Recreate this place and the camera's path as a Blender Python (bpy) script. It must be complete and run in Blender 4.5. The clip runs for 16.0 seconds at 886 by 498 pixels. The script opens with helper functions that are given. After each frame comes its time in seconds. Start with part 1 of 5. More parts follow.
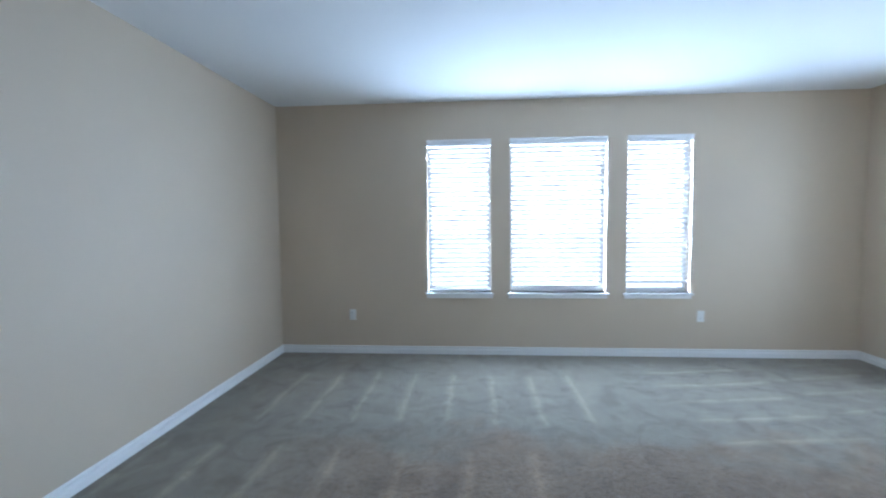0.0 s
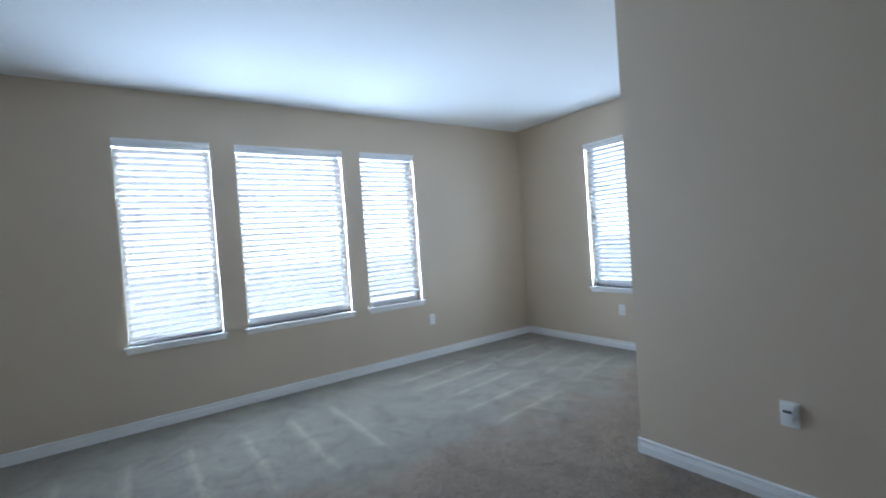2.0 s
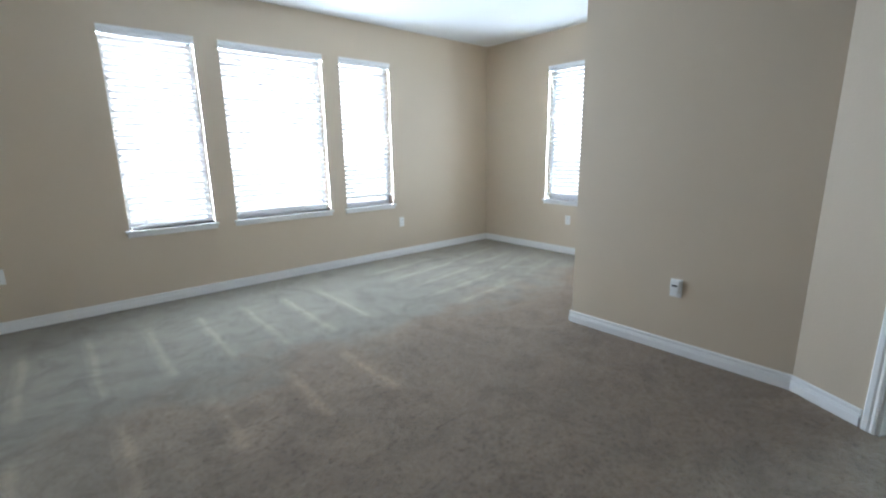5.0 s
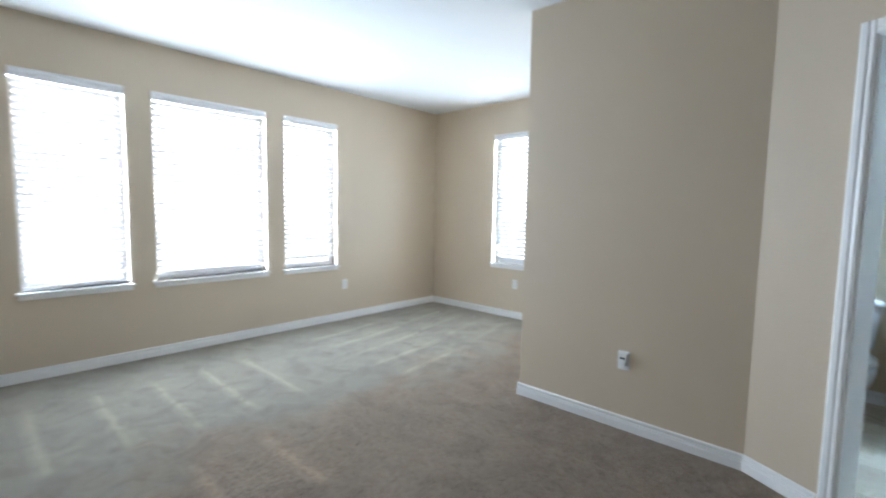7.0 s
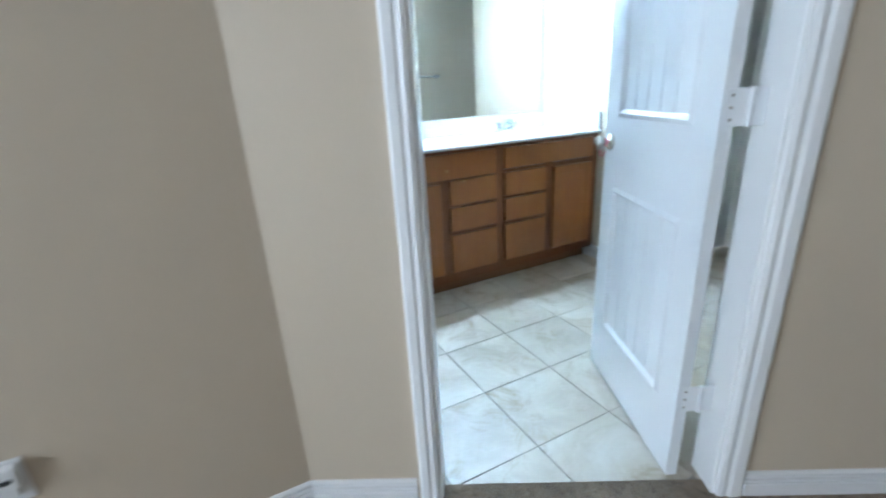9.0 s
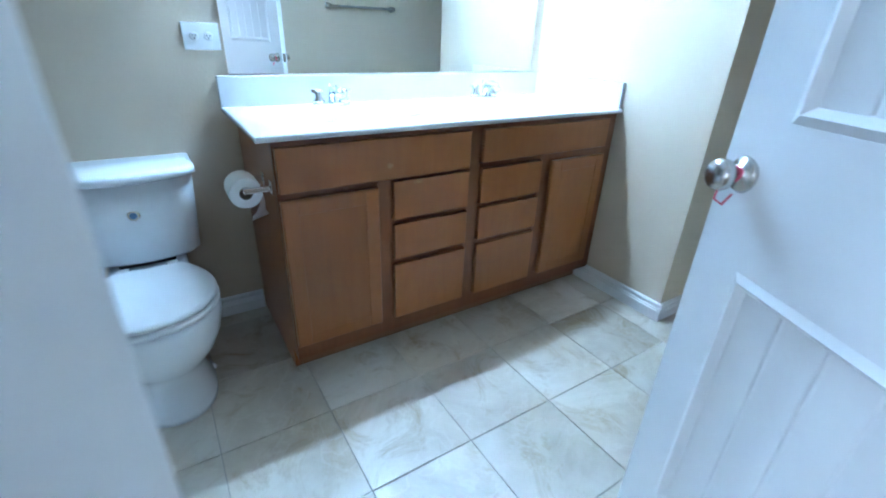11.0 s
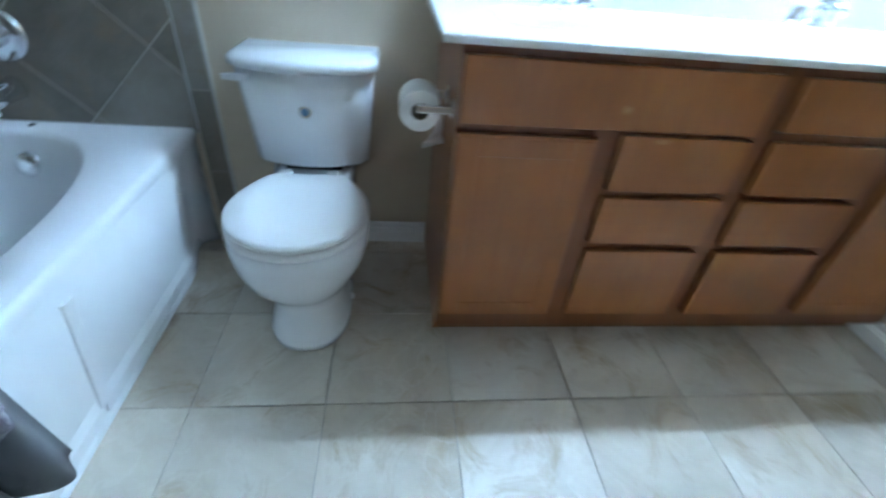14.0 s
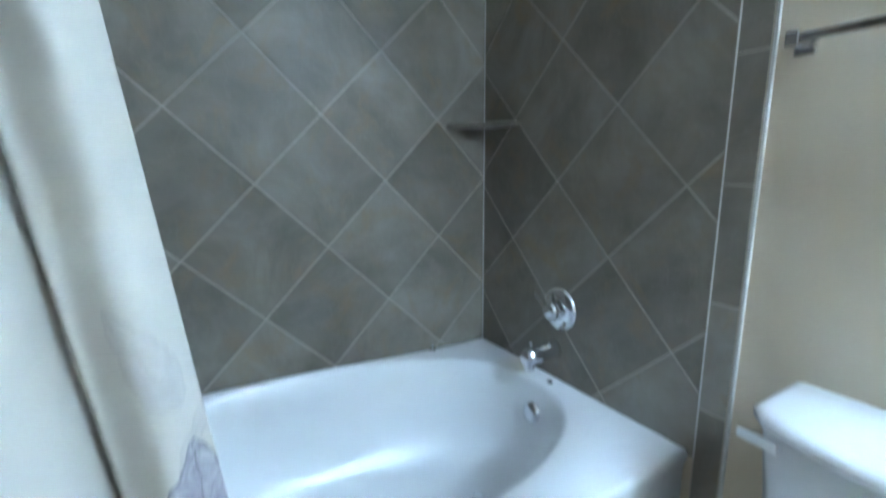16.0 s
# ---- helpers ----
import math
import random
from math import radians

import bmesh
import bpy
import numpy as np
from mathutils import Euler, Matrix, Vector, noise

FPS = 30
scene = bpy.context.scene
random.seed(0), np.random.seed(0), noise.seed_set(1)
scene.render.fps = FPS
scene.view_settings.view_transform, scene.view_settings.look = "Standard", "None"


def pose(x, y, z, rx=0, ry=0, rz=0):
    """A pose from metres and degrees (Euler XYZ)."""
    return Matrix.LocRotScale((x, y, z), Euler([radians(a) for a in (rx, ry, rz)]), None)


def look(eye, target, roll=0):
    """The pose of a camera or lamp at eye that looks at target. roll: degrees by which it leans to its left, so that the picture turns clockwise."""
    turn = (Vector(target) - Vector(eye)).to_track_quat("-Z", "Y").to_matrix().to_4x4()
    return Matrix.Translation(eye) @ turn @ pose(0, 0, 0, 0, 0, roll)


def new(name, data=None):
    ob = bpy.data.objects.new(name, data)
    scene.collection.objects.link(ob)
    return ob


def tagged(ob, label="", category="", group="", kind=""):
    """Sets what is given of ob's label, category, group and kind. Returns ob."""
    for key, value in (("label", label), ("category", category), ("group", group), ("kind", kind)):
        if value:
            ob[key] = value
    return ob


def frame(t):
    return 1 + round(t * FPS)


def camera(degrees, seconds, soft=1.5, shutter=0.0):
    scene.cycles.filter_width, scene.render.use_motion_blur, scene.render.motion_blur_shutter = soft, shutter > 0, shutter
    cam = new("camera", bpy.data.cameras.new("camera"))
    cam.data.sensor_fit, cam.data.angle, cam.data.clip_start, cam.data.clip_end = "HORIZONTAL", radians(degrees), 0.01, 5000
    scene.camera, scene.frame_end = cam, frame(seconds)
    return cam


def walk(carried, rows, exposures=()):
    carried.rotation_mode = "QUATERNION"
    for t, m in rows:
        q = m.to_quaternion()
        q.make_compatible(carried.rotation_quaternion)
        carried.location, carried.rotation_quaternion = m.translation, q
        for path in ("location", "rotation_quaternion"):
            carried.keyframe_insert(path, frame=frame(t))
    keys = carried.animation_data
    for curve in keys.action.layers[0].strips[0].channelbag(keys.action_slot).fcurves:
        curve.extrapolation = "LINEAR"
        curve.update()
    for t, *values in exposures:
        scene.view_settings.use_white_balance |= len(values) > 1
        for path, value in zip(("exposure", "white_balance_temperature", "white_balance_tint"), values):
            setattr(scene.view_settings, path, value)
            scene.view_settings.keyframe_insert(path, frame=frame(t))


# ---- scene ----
cam = camera(90.1, 16.0, 1.9, 0.5)
SHADE_POWER, BULB_WATTS, SLAT_TILT, WINDOW_WATTS, HAZE = 8.5, 3.2, -30, 4.6, 0.9
PATH = [
    (0, (0.825, 0.928, 1.423), (0.675, 2.918, 1.301), -0.6),
    (0.5, (0.798, 0.943, 1.436), (0.912, 2.936, 1.303), -0.0),
    (1, (0.743, 1.07, 1.426), (1.158, 3.022, 1.3), 0.8),
    (1.5, (0.654, 1.29, 1.416), (1.4, 3.143, 1.306), 0.0),
    (2, (0.37, 1.409, 1.329), (1.525, 3.041, 1.284), -4.1),
    (2.5, (0.162, 1.315, 1.33), (1.426, 2.864, 1.26), -3.2),
    (3, (-0.022, 1.132, 1.314), (1.257, 2.663, 1.184), -1.4),
    (3.5, (-0.11, 1.077, 1.31), (1.19, 2.589, 1.158), -1.2),
    (4, (-0.12, 1.086, 1.286), (1.161, 2.593, 0.988), -1.6),
    (4.2, (-0.113, 1.112, 1.259), (1.131, 2.563, 0.671), -1.2),
    (6.3, (-0.09, 1.085, 1.349), (1.234, 2.581, 1.251), -0.1),
    (6.5, (-0.07, 1.092, 1.347), (1.25, 2.589, 1.224), -0.1),
    (7, (0.049, 1.192, 1.316), (1.516, 2.54, 1.146), 1.0),
    (7.5, (0.34, 1.411, 1.308), (2.044, 2.403, 0.974), -2.1),
    (8, (0.774, 1.568, 1.268), (2.647, 2.119, 0.834), -3.6),
    (8.5, (1.233, 1.645, 1.279), (3.146, 1.451, 0.726), -3.1),
    (9, (1.561, 1.588, 1.225), (3.244, 0.745, 0.550), -3.2),
    (9.2, (1.584, 1.547, 1.250), (3.220, 0.619, 0.569), -3.0),
    (10.3, (2.14, 1.24, 1.25), (3.66, 0.27, 0.40), 0.5),
    (11.3, (2.514, 1.038, 1.192), (4.018, 0.05, 0.318), 2.6),
    (11.5, (2.536, 1.034, 1.219), (4.083, 0.041, 0.432), 2.2),
    (12, (2.566, 1.023, 1.34), (4.237, -0.021, 0.998), 1.9),
    (12.5, (2.564, 1.014, 1.359), (4.265, -0.024, 1.185), 1.2),
    (13, (2.589, 0.995, 1.335), (4.336, 0.081, 1.001), 1.8),
    (13.5, (2.659, 0.969, 1.228), (4.365, 0.365, 0.376), 4.1),
    (13.8, (2.745, 0.932, 1.122), (4.389, 0.525, 0.058), 4.5),
    (14, (2.856, 0.931, 1.086), (4.459, 0.706, -0.089), 5.7),
    (14.5, (3.094, 0.986, 1.094), (4.595, 1.406, -0.158), 0.9),
    (15, (3.201, 1.045, 1.12), (4.404, 2.243, 0.064), -0.8),
    (15.5, (3.249, 1.001, 1.128), (4.247, 2.557, 0.366), -0.7),
    (16, (3.265, 1.027, 1.228), (4.272, 2.715, 0.856), -0.5),
]
walk(cam, [(t, look(eye, target, roll)) for t, eye, target, roll in PATH],
     [(0, 2.4, 4830, 10), (0.5, 2.22, 4860, 10), (1.5, 2.1, 4930, 10), (2.5, 1.85, 5050, 10), (3.5, 1.8, 5150, 10), (4.2, 2.05, 5300, 10), (6.3, 2.98, 5600, 11), (7, 2.7, 5550, 11), (7.5, 2.52, 5500, 11), (8, 2.65, 5480, 11), (8.5, 2.83, 5530, 10), (9.2, 2.85, 5400, 11), (11.3, 2.8, 4880, 11), (12, 3.03, 4850, 11), (12.5, 2.82, 4830, 11), (13, 2.60, 4790, 11), (13.5, 2.6, 4880, 11), (14, 2.76, 5300, 12), (14.5, 3.11, 5400, 12), (15, 3.34, 5400, 13), (15.5, 3.22, 5560, 13), (16, 3.1, 5680, 13)])

# ---- world, sun, exposure ----
scene.view_settings.exposure = 0.0
world = bpy.data.worlds.new("sky_world")
scene.world = world
world.use_nodes = True
wn = world.node_tree.nodes
sky = wn.new("ShaderNodeTexSky")
sky.sky_type, sky.sun_disc = "NISHITA", False
sky.sun_elevation, sky.sun_rotation = radians(52), radians(200)
sky.air_density, sky.dust_density = 1.0, 2.5
wn["Background"].inputs["Strength"].default_value = 0.15
world.node_tree.links.new(sky.outputs[0], wn["Background"].inputs["Color"])
sun = new("sun", bpy.data.lights.new("sun", "SUN"))
sun.data.energy, sun.data.angle, sun.data.color = 5.0, radians(0.5), (1.0, 0.95, 0.88)
sun.matrix_world = look((-2.0, -5.0, 8.0), (0, 0, 0))

# ---- plan, in metres ----
NY, WX, EX, SY, CEIL = 5.597, -1.31, 4.65, -2.3, 2.67      # bedroom
BX, BY = 2.727, 2.873                                       # outer corner of the bathroom block
DC, DYAW = (2.727, 1.515), -119.0                           # start and heading of the slanting door wall
EB, TN, SB, WB, PX, PS, BCEIL = 4.400, 2.570, -0.780, 2.08, 3.375, -2.2, 2.44   # bathroom
D0, D1, DTOP = 0.398, 1.262, 2.045                          # doorway along the slanting wall
SILL, HEAD = 0.67, 2.275
WINDOWS = [("x", 0.315, 0.98), ("x", 1.178, 2.16), ("x", 2.365, 3.0), ("y", 3.82, 4.55)]
DIAG = pose(DC[0], DC[1], 0, 0, 0, DYAW)

# daylight entering beside the blinds: narrow lamps in the window openings
for kind, a, b in WINDOWS:
    for end, inward in ((a, 1), (b, -1)):
        lamp = new("window_light", bpy.data.lights.new("window_light", "AREA"))
        lamp.data.shape, lamp.data.size, lamp.data.size_y = "RECTANGLE", 0.018, HEAD - SILL - 0.09
        lamp.data.energy = WINDOW_WATTS * (b - a) / 2 * 1.6
        lamp.data.color = (0.825, 0.93, 1.0)
        at, mid_z = end + inward * 0.0105, (SILL + HEAD) / 2 - 0.02
        eye = (at, NY + 0.010, mid_z) if kind == "x" else (EX + 0.010, at, mid_z)
        way = Vector((0, -1, 0)) if kind == "x" else Vector((-1, 0, 0))
        lamp.matrix_world = look(eye, Vector(eye) + way)

# ---- materials ----
def mat(name, color=(0.8, 0.8, 0.8), rough=0.5, metal=0.0, **extra):
    m = bpy.data.materials.new(name)
    m.use_nodes = True
    b = m.node_tree.nodes["Principled BSDF"]
    b.inputs["Base Color"].default_value = (*color, 1)
    b.inputs["Roughness"].default_value = rough
    b.inputs["Metallic"].default_value = metal
    for k, v in extra.items():
        b.inputs[k.replace("_", " ")].default_value = v
    return m, m.node_tree.nodes, m.node_tree.links, b

def coords(n, l, scale=(1, 1, 1), generated="Object"):
    tc, mp = n.new("ShaderNodeTexCoord"), n.new("ShaderNodeMapping")
    mp.inputs["Scale"].default_value = scale
    l.new(tc.outputs[generated], mp.inputs["Vector"])
    return mp.outputs[0]

def world_pos(n, l, scale=(1, 1, 1)):
    g, mp = n.new("ShaderNodeNewGeometry"), n.new("ShaderNodeMapping")
    mp.inputs["Scale"].default_value = scale
    l.new(g.outputs["Position"], mp.inputs["Vector"])
    return mp.outputs[0]

def noise_tex(n, l, vec, scale, detail=4, rough=0.55, dist=0.0):
    t = n.new("ShaderNodeTexNoise")
    t.inputs["Scale"].default_value, t.inputs["Detail"].default_value = scale, detail
    t.inputs["Roughness"].default_value, t.inputs["Distortion"].default_value = rough, dist
    l.new(vec, t.inputs["Vector"])
    return t.outputs["Fac"]

def ramp(n, l, fac, stops):
    r = n.new("ShaderNodeValToRGB")
    while len(r.color_ramp.elements) < len(stops):
        r.color_ramp.elements.new(0.5)
    for e, (p, c) in zip(r.color_ramp.elements, stops):
        e.position, e.color = p, (*c, 1)
    l.new(fac, r.inputs["Fac"])
    return r.outputs["Color"]

def mix(n, l, fac, a, b, kind="MIX"):
    x = n.new("ShaderNodeMix")
    x.data_type, x.blend_type = "RGBA", kind
    for sock, v in ((x.inputs["Factor"], fac), (x.inputs["A"], a), (x.inputs["B"], b)):
        if isinstance(v, (int, float)):
            sock.default_value = v
        elif isinstance(v, tuple):
            sock.default_value = (*v, 1)
        else:
            l.new(v, sock)
    return x.outputs["Result"]

def calc(n, l, op, a, b=0.0, c=0.0):
    x = n.new("ShaderNodeMath")
    x.operation = op
    for sock, v in zip(x.inputs, (a, b, c)):
        if isinstance(v, (int, float)):
            sock.default_value = v
        else:
            l.new(v, sock)
    return x.outputs[0]

def bump(n, l, b, height, strength, dist):
    k = n.new("ShaderNodeBump")
    k.inputs["Strength"].default_value, k.inputs["Distance"].default_value = strength, dist
    l.new(height, k.inputs["Height"])
    l.new(k.outputs[0], b.inputs["Normal"])

def paint(name, color, rough, texture=0.0015, vary=0.06):
    m, n, l, b = mat(name, color, rough)
    v = world_pos(n, l)
    big = noise_tex(n, l, v, 1.3, 3)
    dark = tuple(c * (1 - vary) for c in color)
    l.new(mix(n, l, big, color, dark), b.inputs["Base Color"])
    peel = noise_tex(n, l, v, 85, 3, 0.6)
    bump(n, l, b, peel, 0.35, texture)
    return m

WALL = paint("beige_wall_paint", (0.605, 0.507, 0.380), 0.62, 0.0022)
CEILM = paint("white_ceiling_paint", (0.80, 0.80, 0.79), 0.8, 0.003, 0.03)
TRIM = paint("white_trim_enamel", (0.85, 0.845, 0.83), 0.32, 0.0002, 0.03)
DOORM = paint("white_door_enamel", (0.78, 0.79, 0.80), 0.38, 0.0003, 0.03)
PLASTIC = paint("white_plastic", (0.82, 0.82, 0.80), 0.3, 0.0, 0.02)
PORCELAIN = mat("white_glazed_porcelain", (0.84, 0.85, 0.86), 0.09, Coat_Weight=0.4, Coat_Roughness=0.04)[0]
ACRYLIC = mat("white_tub_acrylic", (0.86, 0.87, 0.88), 0.28, Coat_Weight=0.15, Coat_Roughness=0.05)[0]
MARBLE = paint("white_cultured_marble", (0.75, 0.75, 0.745), 0.16, 0.0, 0.03)
CHROME = mat("polished_chrome", (0.82, 0.83, 0.85), 0.06, 1.0)[0]
NICKEL = mat("brushed_nickel", (0.55, 0.53, 0.50), 0.26, 1.0)[0]
DARK = mat("dark_gap", (0.03, 0.03, 0.03), 0.6)[0]
RUBBER = mat("red_rubber_band", (0.55, 0.05, 0.10), 0.5)[0]
MIRROR = mat("silvered_mirror", (0.91, 0.945, 0.935), 0.01, 1.0)[0]
PAPER = paint("soft_white_paper", (0.84, 0.83, 0.81), 0.9, 0.002, 0.04)
CARD = paint("brown_cardboard", (0.20, 0.15, 0.10), 0.9, 0.0005, 0.1)
VINYL = paint("white_window_vinyl", (0.82, 0.82, 0.82), 0.35, 0.0, 0.02)
BADGE = mat("blue_grey_badge", (0.20, 0.32, 0.50), 0.25)[0]
GROUT = paint("grey_floor_grout", (0.44, 0.40, 0.34), 0.85, 0.001, 0.15)
WALLGROUT = paint("pale_wall_grout", (0.47, 0.415, 0.35), 0.8, 0.001, 0.15)
CAULK = paint("aged_white_caulk", (0.58, 0.565, 0.54), 0.5, 0.0004, 0.08)
CORD = paint("white_cord", (0.8, 0.8, 0.78), 0.7, 0.0, 0.02)

def make_glass():
    m, n, l, b = mat("clear_window_glass", (1, 1, 1), 0.0)
    b.inputs["Transmission Weight"].default_value = 1.0
    b.inputs["IOR"].default_value = 1.02
    return m
GLASS = make_glass()

def make_shade():
    m, n, l, b = mat("lit_frosted_glass_shade", (0.95, 0.96, 1.0), 0.4)
    b.inputs["Emission Color"].default_value = (0.63, 0.86, 1.0, 1)
    b.inputs["Emission Strength"].default_value = SHADE_POWER
    return m

def make_slat():
    m, n, l, b = mat("white_blind_slat", (0.85, 0.85, 0.84), 0.4)
    tr = n.new("ShaderNodeBsdfTranslucent")
    tr.inputs["Color"].default_value = (0.90, 0.90, 0.89, 1)
    mx = n.new("ShaderNodeMixShader")
    mx.inputs[0].default_value = 0.58
    l.new(b.outputs[0], mx.inputs[1])
    l.new(tr.outputs[0], mx.inputs[2])
    l.new(mx.outputs[0], n["Material Output"].inputs["Surface"])
    return m
SLAT = make_slat()

def make_carpet():
    m, n, l, b = mat("beige_grey_carpet", (0.36, 0.32, 0.27), 0.95)
    b.inputs["Sheen Weight"].default_value = 0.25
    v = world_pos(n, l)
    base = mix(n, l, noise_tex(n, l, v, 1.1, 5, 0.65, 0.6), (0.256, 0.226, 0.168), (0.302, 0.268, 0.204))
    px = n.new("ShaderNodeSeparateXYZ")
    l.new(v, px.inputs[0])
    # trodden part: browner, rough, with pits between the tufts
    edge = calc(n, l, "MULTIPLY_ADD", noise_tex(n, l, v, 1.6, 4, 0.6), 1.6, px.outputs[1])
    worn = n.new("ShaderNodeMapRange")
    worn.interpolation_type = "SMOOTHSTEP"
    l.new(edge, worn.inputs[0])
    worn.inputs[1].default_value, worn.inputs[2].default_value = 4.75, 4.25
    side = n.new("ShaderNodeMapRange")
    side.interpolation_type = "SMOOTHSTEP"
    l.new(px.outputs[0], side.inputs[0])
    side.inputs[1].default_value, side.inputs[2].default_value = -0.9, 0.6
    wear = calc(n, l, "MULTIPLY", worn.outputs[0], side.outputs[0])
    base = mix(n, l, calc(n, l, "MULTIPLY", wear, 0.85), base, (0.315, 0.220, 0.135))
    foot = ramp(n, l, noise_tex(n, l, v, 4.6, 4, 0.6, 1.1), [(0.36, (0.74, 0.715, 0.69)), (0.50, (0.98, 0.97, 0.96)), (0.66, (1.14, 1.14, 1.13))])
    base = mix(n, l, 0.8, base, foot, "MULTIPLY")
    # shade down in the pits and between tufts is put into the colour
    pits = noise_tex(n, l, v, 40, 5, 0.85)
    pit_shade = ramp(n, l, pits, [(0.34, (0.42, 0.36, 0.30)), (0.48, (1.0, 1.0, 1.0)), (0.72, (1.22, 1.20, 1.16))])
    base = mix(n, l, calc(n, l, "MULTIPLY_ADD", wear, 0.80, 0.18), base, mix(n, l, 1.0, base, pit_shade, "MULTIPLY"))
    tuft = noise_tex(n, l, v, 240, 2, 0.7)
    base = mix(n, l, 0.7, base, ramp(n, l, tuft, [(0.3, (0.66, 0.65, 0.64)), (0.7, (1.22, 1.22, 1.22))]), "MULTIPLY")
    # vacuum strokes: pile laid over in bands
    sx = n.new("ShaderNodeSeparateXYZ")
    wob = n.new("ShaderNodeVectorMath")
    wob.operation = "ADD"
    wn_ = n.new("ShaderNodeTexNoise")
    wn_.inputs["Scale"].default_value = 2.2
    l.new(v, wn_.inputs["Vector"])
    sc = n.new("ShaderNodeVectorMath")
    sc.operation = "SCALE"
    sc.inputs["Scale"].default_value = 0.06
    l.new(wn_.outputs["Color"], sc.inputs[0])
    l.new(v, wob.inputs[0])
    l.new(sc.outputs[0], wob.inputs[1])
    l.new(wob.outputs[0], sx.inputs[0])
    X, Y = sx.outputs[0], sx.outputs[1]

    def band(val, lo, hi, soft):
        a = n.new("ShaderNodeMapRange")
        a.interpolation_type = "SMOOTHSTEP"
        l.new(val, a.inputs[0])
        a.inputs[1].default_value, a.inputs[2].default_value = lo - soft, lo + soft
        c = n.new("ShaderNodeMapRange")
        c.interpolation_type = "SMOOTHSTEP"
        l.new(val, c.inputs[0])
        c.inputs[1].default_value, c.inputs[2].default_value = hi - soft, hi + soft
        return calc(n, l, "MULTIPLY", a.outputs[0], calc(n, l, "SUBTRACT", 1.0, c.outputs[0]))

    def strokes(along, across, period, shift, a0, a1, c0, c1):
        ph = calc(n, l, "FRACT", calc(n, l, "MULTIPLY_ADD", across, 1 / period, shift))
        line = band(ph, 0.08, 0.22, 0.08)
        side = calc(n, l, "MULTIPLY", calc(n, l, "SUBTRACT", 1.0, ph), 0.36)
        s = calc(n, l, "MAXIMUM", line, side)
        s = calc(n, l, "MULTIPLY", s, band(along, a0, a1, 0.10))
        return calc(n, l, "MULTIPLY", s, band(across, c0, c1, 0.05))
    s = strokes(Y, X, 0.345, 0.30, 4.00, 4.98, -1.0, 1.92)
    s = calc(n, l, "MAXIMUM", s, strokes(Y, X, 0.40, 0.15, 3.0, 3.62, -1.2, 1.3))
    s = calc(n, l, "MAXIMUM", s, strokes(X, calc(n, l, "MULTIPLY_ADD", X, -0.13, Y), 0.33, 0.62, 2.42, 3.32, 3.3, 4.85))
    s = calc(n, l, "MAXIMUM", s, calc(n, l, "MULTIPLY", strokes(X, calc(n, l, "MULTIPLY_ADD", X, -0.2, Y), 0.33, 0.2, 3.45, 4.3, 3.0, 4.6), 0.7))
    lit = mix(n, l, s, base, mix(n, l, 1.0, base, (1.50, 1.50, 1.47), "MULTIPLY"))
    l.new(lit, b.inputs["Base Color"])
    h = calc(n, l, "MULTIPLY_ADD", pits, calc(n, l, "MULTIPLY_ADD", wear, 2.2, 0.5), tuft)
    bump(n, l, b, h, 0.9, 0.012)
    return m
CARPET = make_carpet()

def make_stone(name, dark, mid, light, rust, rough, scale=3.2, mottle=0.45, swirl=0.6):
    m, n, l, b = mat(name, mid, rough)
    info = n.new("ShaderNodeObjectInfo")
    v0 = world_pos(n, l)
    add = n.new("ShaderNodeVectorMath")
    add.operation = "ADD"
    cmb = n.new("ShaderNodeCombineXYZ")
    for i, k in enumerate((37.0, 61.0, 19.0)):
        l.new(calc(n, l, "MULTIPLY", info.outputs["Random"], k), cmb.inputs[i])
    l.new(v0, add.inputs[0])
    l.new(cmb.outputs[0], add.inputs[1])
    v = add.outputs[0]
    a = noise_tex(n, l, v, scale, 6, 0.62, swirl)
    c = ramp(n, l, a, [(0.30, dark), (0.50, mid), (0.70, light)])
    blot = ramp(n, l, noise_tex(n, l, v, scale * 2.3, 6, 0.7, swirl * 1.5), [(0.52, (0, 0, 0)), (0.70, (1, 1, 1))])
    c = mix(n, l, calc(n, l, "MULTIPLY", blot, mottle), c, rust)
    vein = n.new("ShaderNodeTexVoronoi")
    vein.feature = "DISTANCE_TO_EDGE"
    vein.inputs["Scale"].default_value = scale * 1.4
    wob = n.new("ShaderNodeVectorMath")
    wob.operation = "ADD"
    tn = n.new("ShaderNodeTexNoise")
    tn.inputs["Scale"].default_value, tn.inputs["Detail"].default_value = scale * 1.6, 5
    l.new(v, tn.inputs["Vector"])
    l.new(v, wob.inputs[0])
    l.new(tn.outputs["Color"], wob.inputs[1])
    l.new(wob.outputs[0], vein.inputs["Vector"])
    vm = ramp(n, l, vein.outputs["Distance"], [(0.0, (1, 1, 1)), (0.03, (0, 0, 0))])
    c = mix(n, l, calc(n, l, "MULTIPLY", vm, 0.22), c, light)
    tone = n.new("ShaderNodeMapRange")
    l.new(info.outputs["Random"], tone.inputs[0])
    tone.inputs[3].default_value, tone.inputs[4].default_value = 0.88, 1.1
    sc = n.new("ShaderNodeVectorMath")
    sc.operation = "SCALE"
    l.new(c, sc.inputs[0])
    l.new(tone.outputs[0], sc.inputs["Scale"])
    l.new(sc.outputs[0], b.inputs["Base Color"])
    rr = n.new("ShaderNodeMapRange")
    l.new(a, rr.inputs[0])
    rr.inputs[3].default_value, rr.inputs[4].default_value = rough * 0.8, min(1, rough * 1.3)
    l.new(rr.outputs[0], b.inputs["Roughness"])
    bump(n, l, b, noise_tex(n, l, v, 40, 5, 0.6), 0.25, 0.002)
    return m
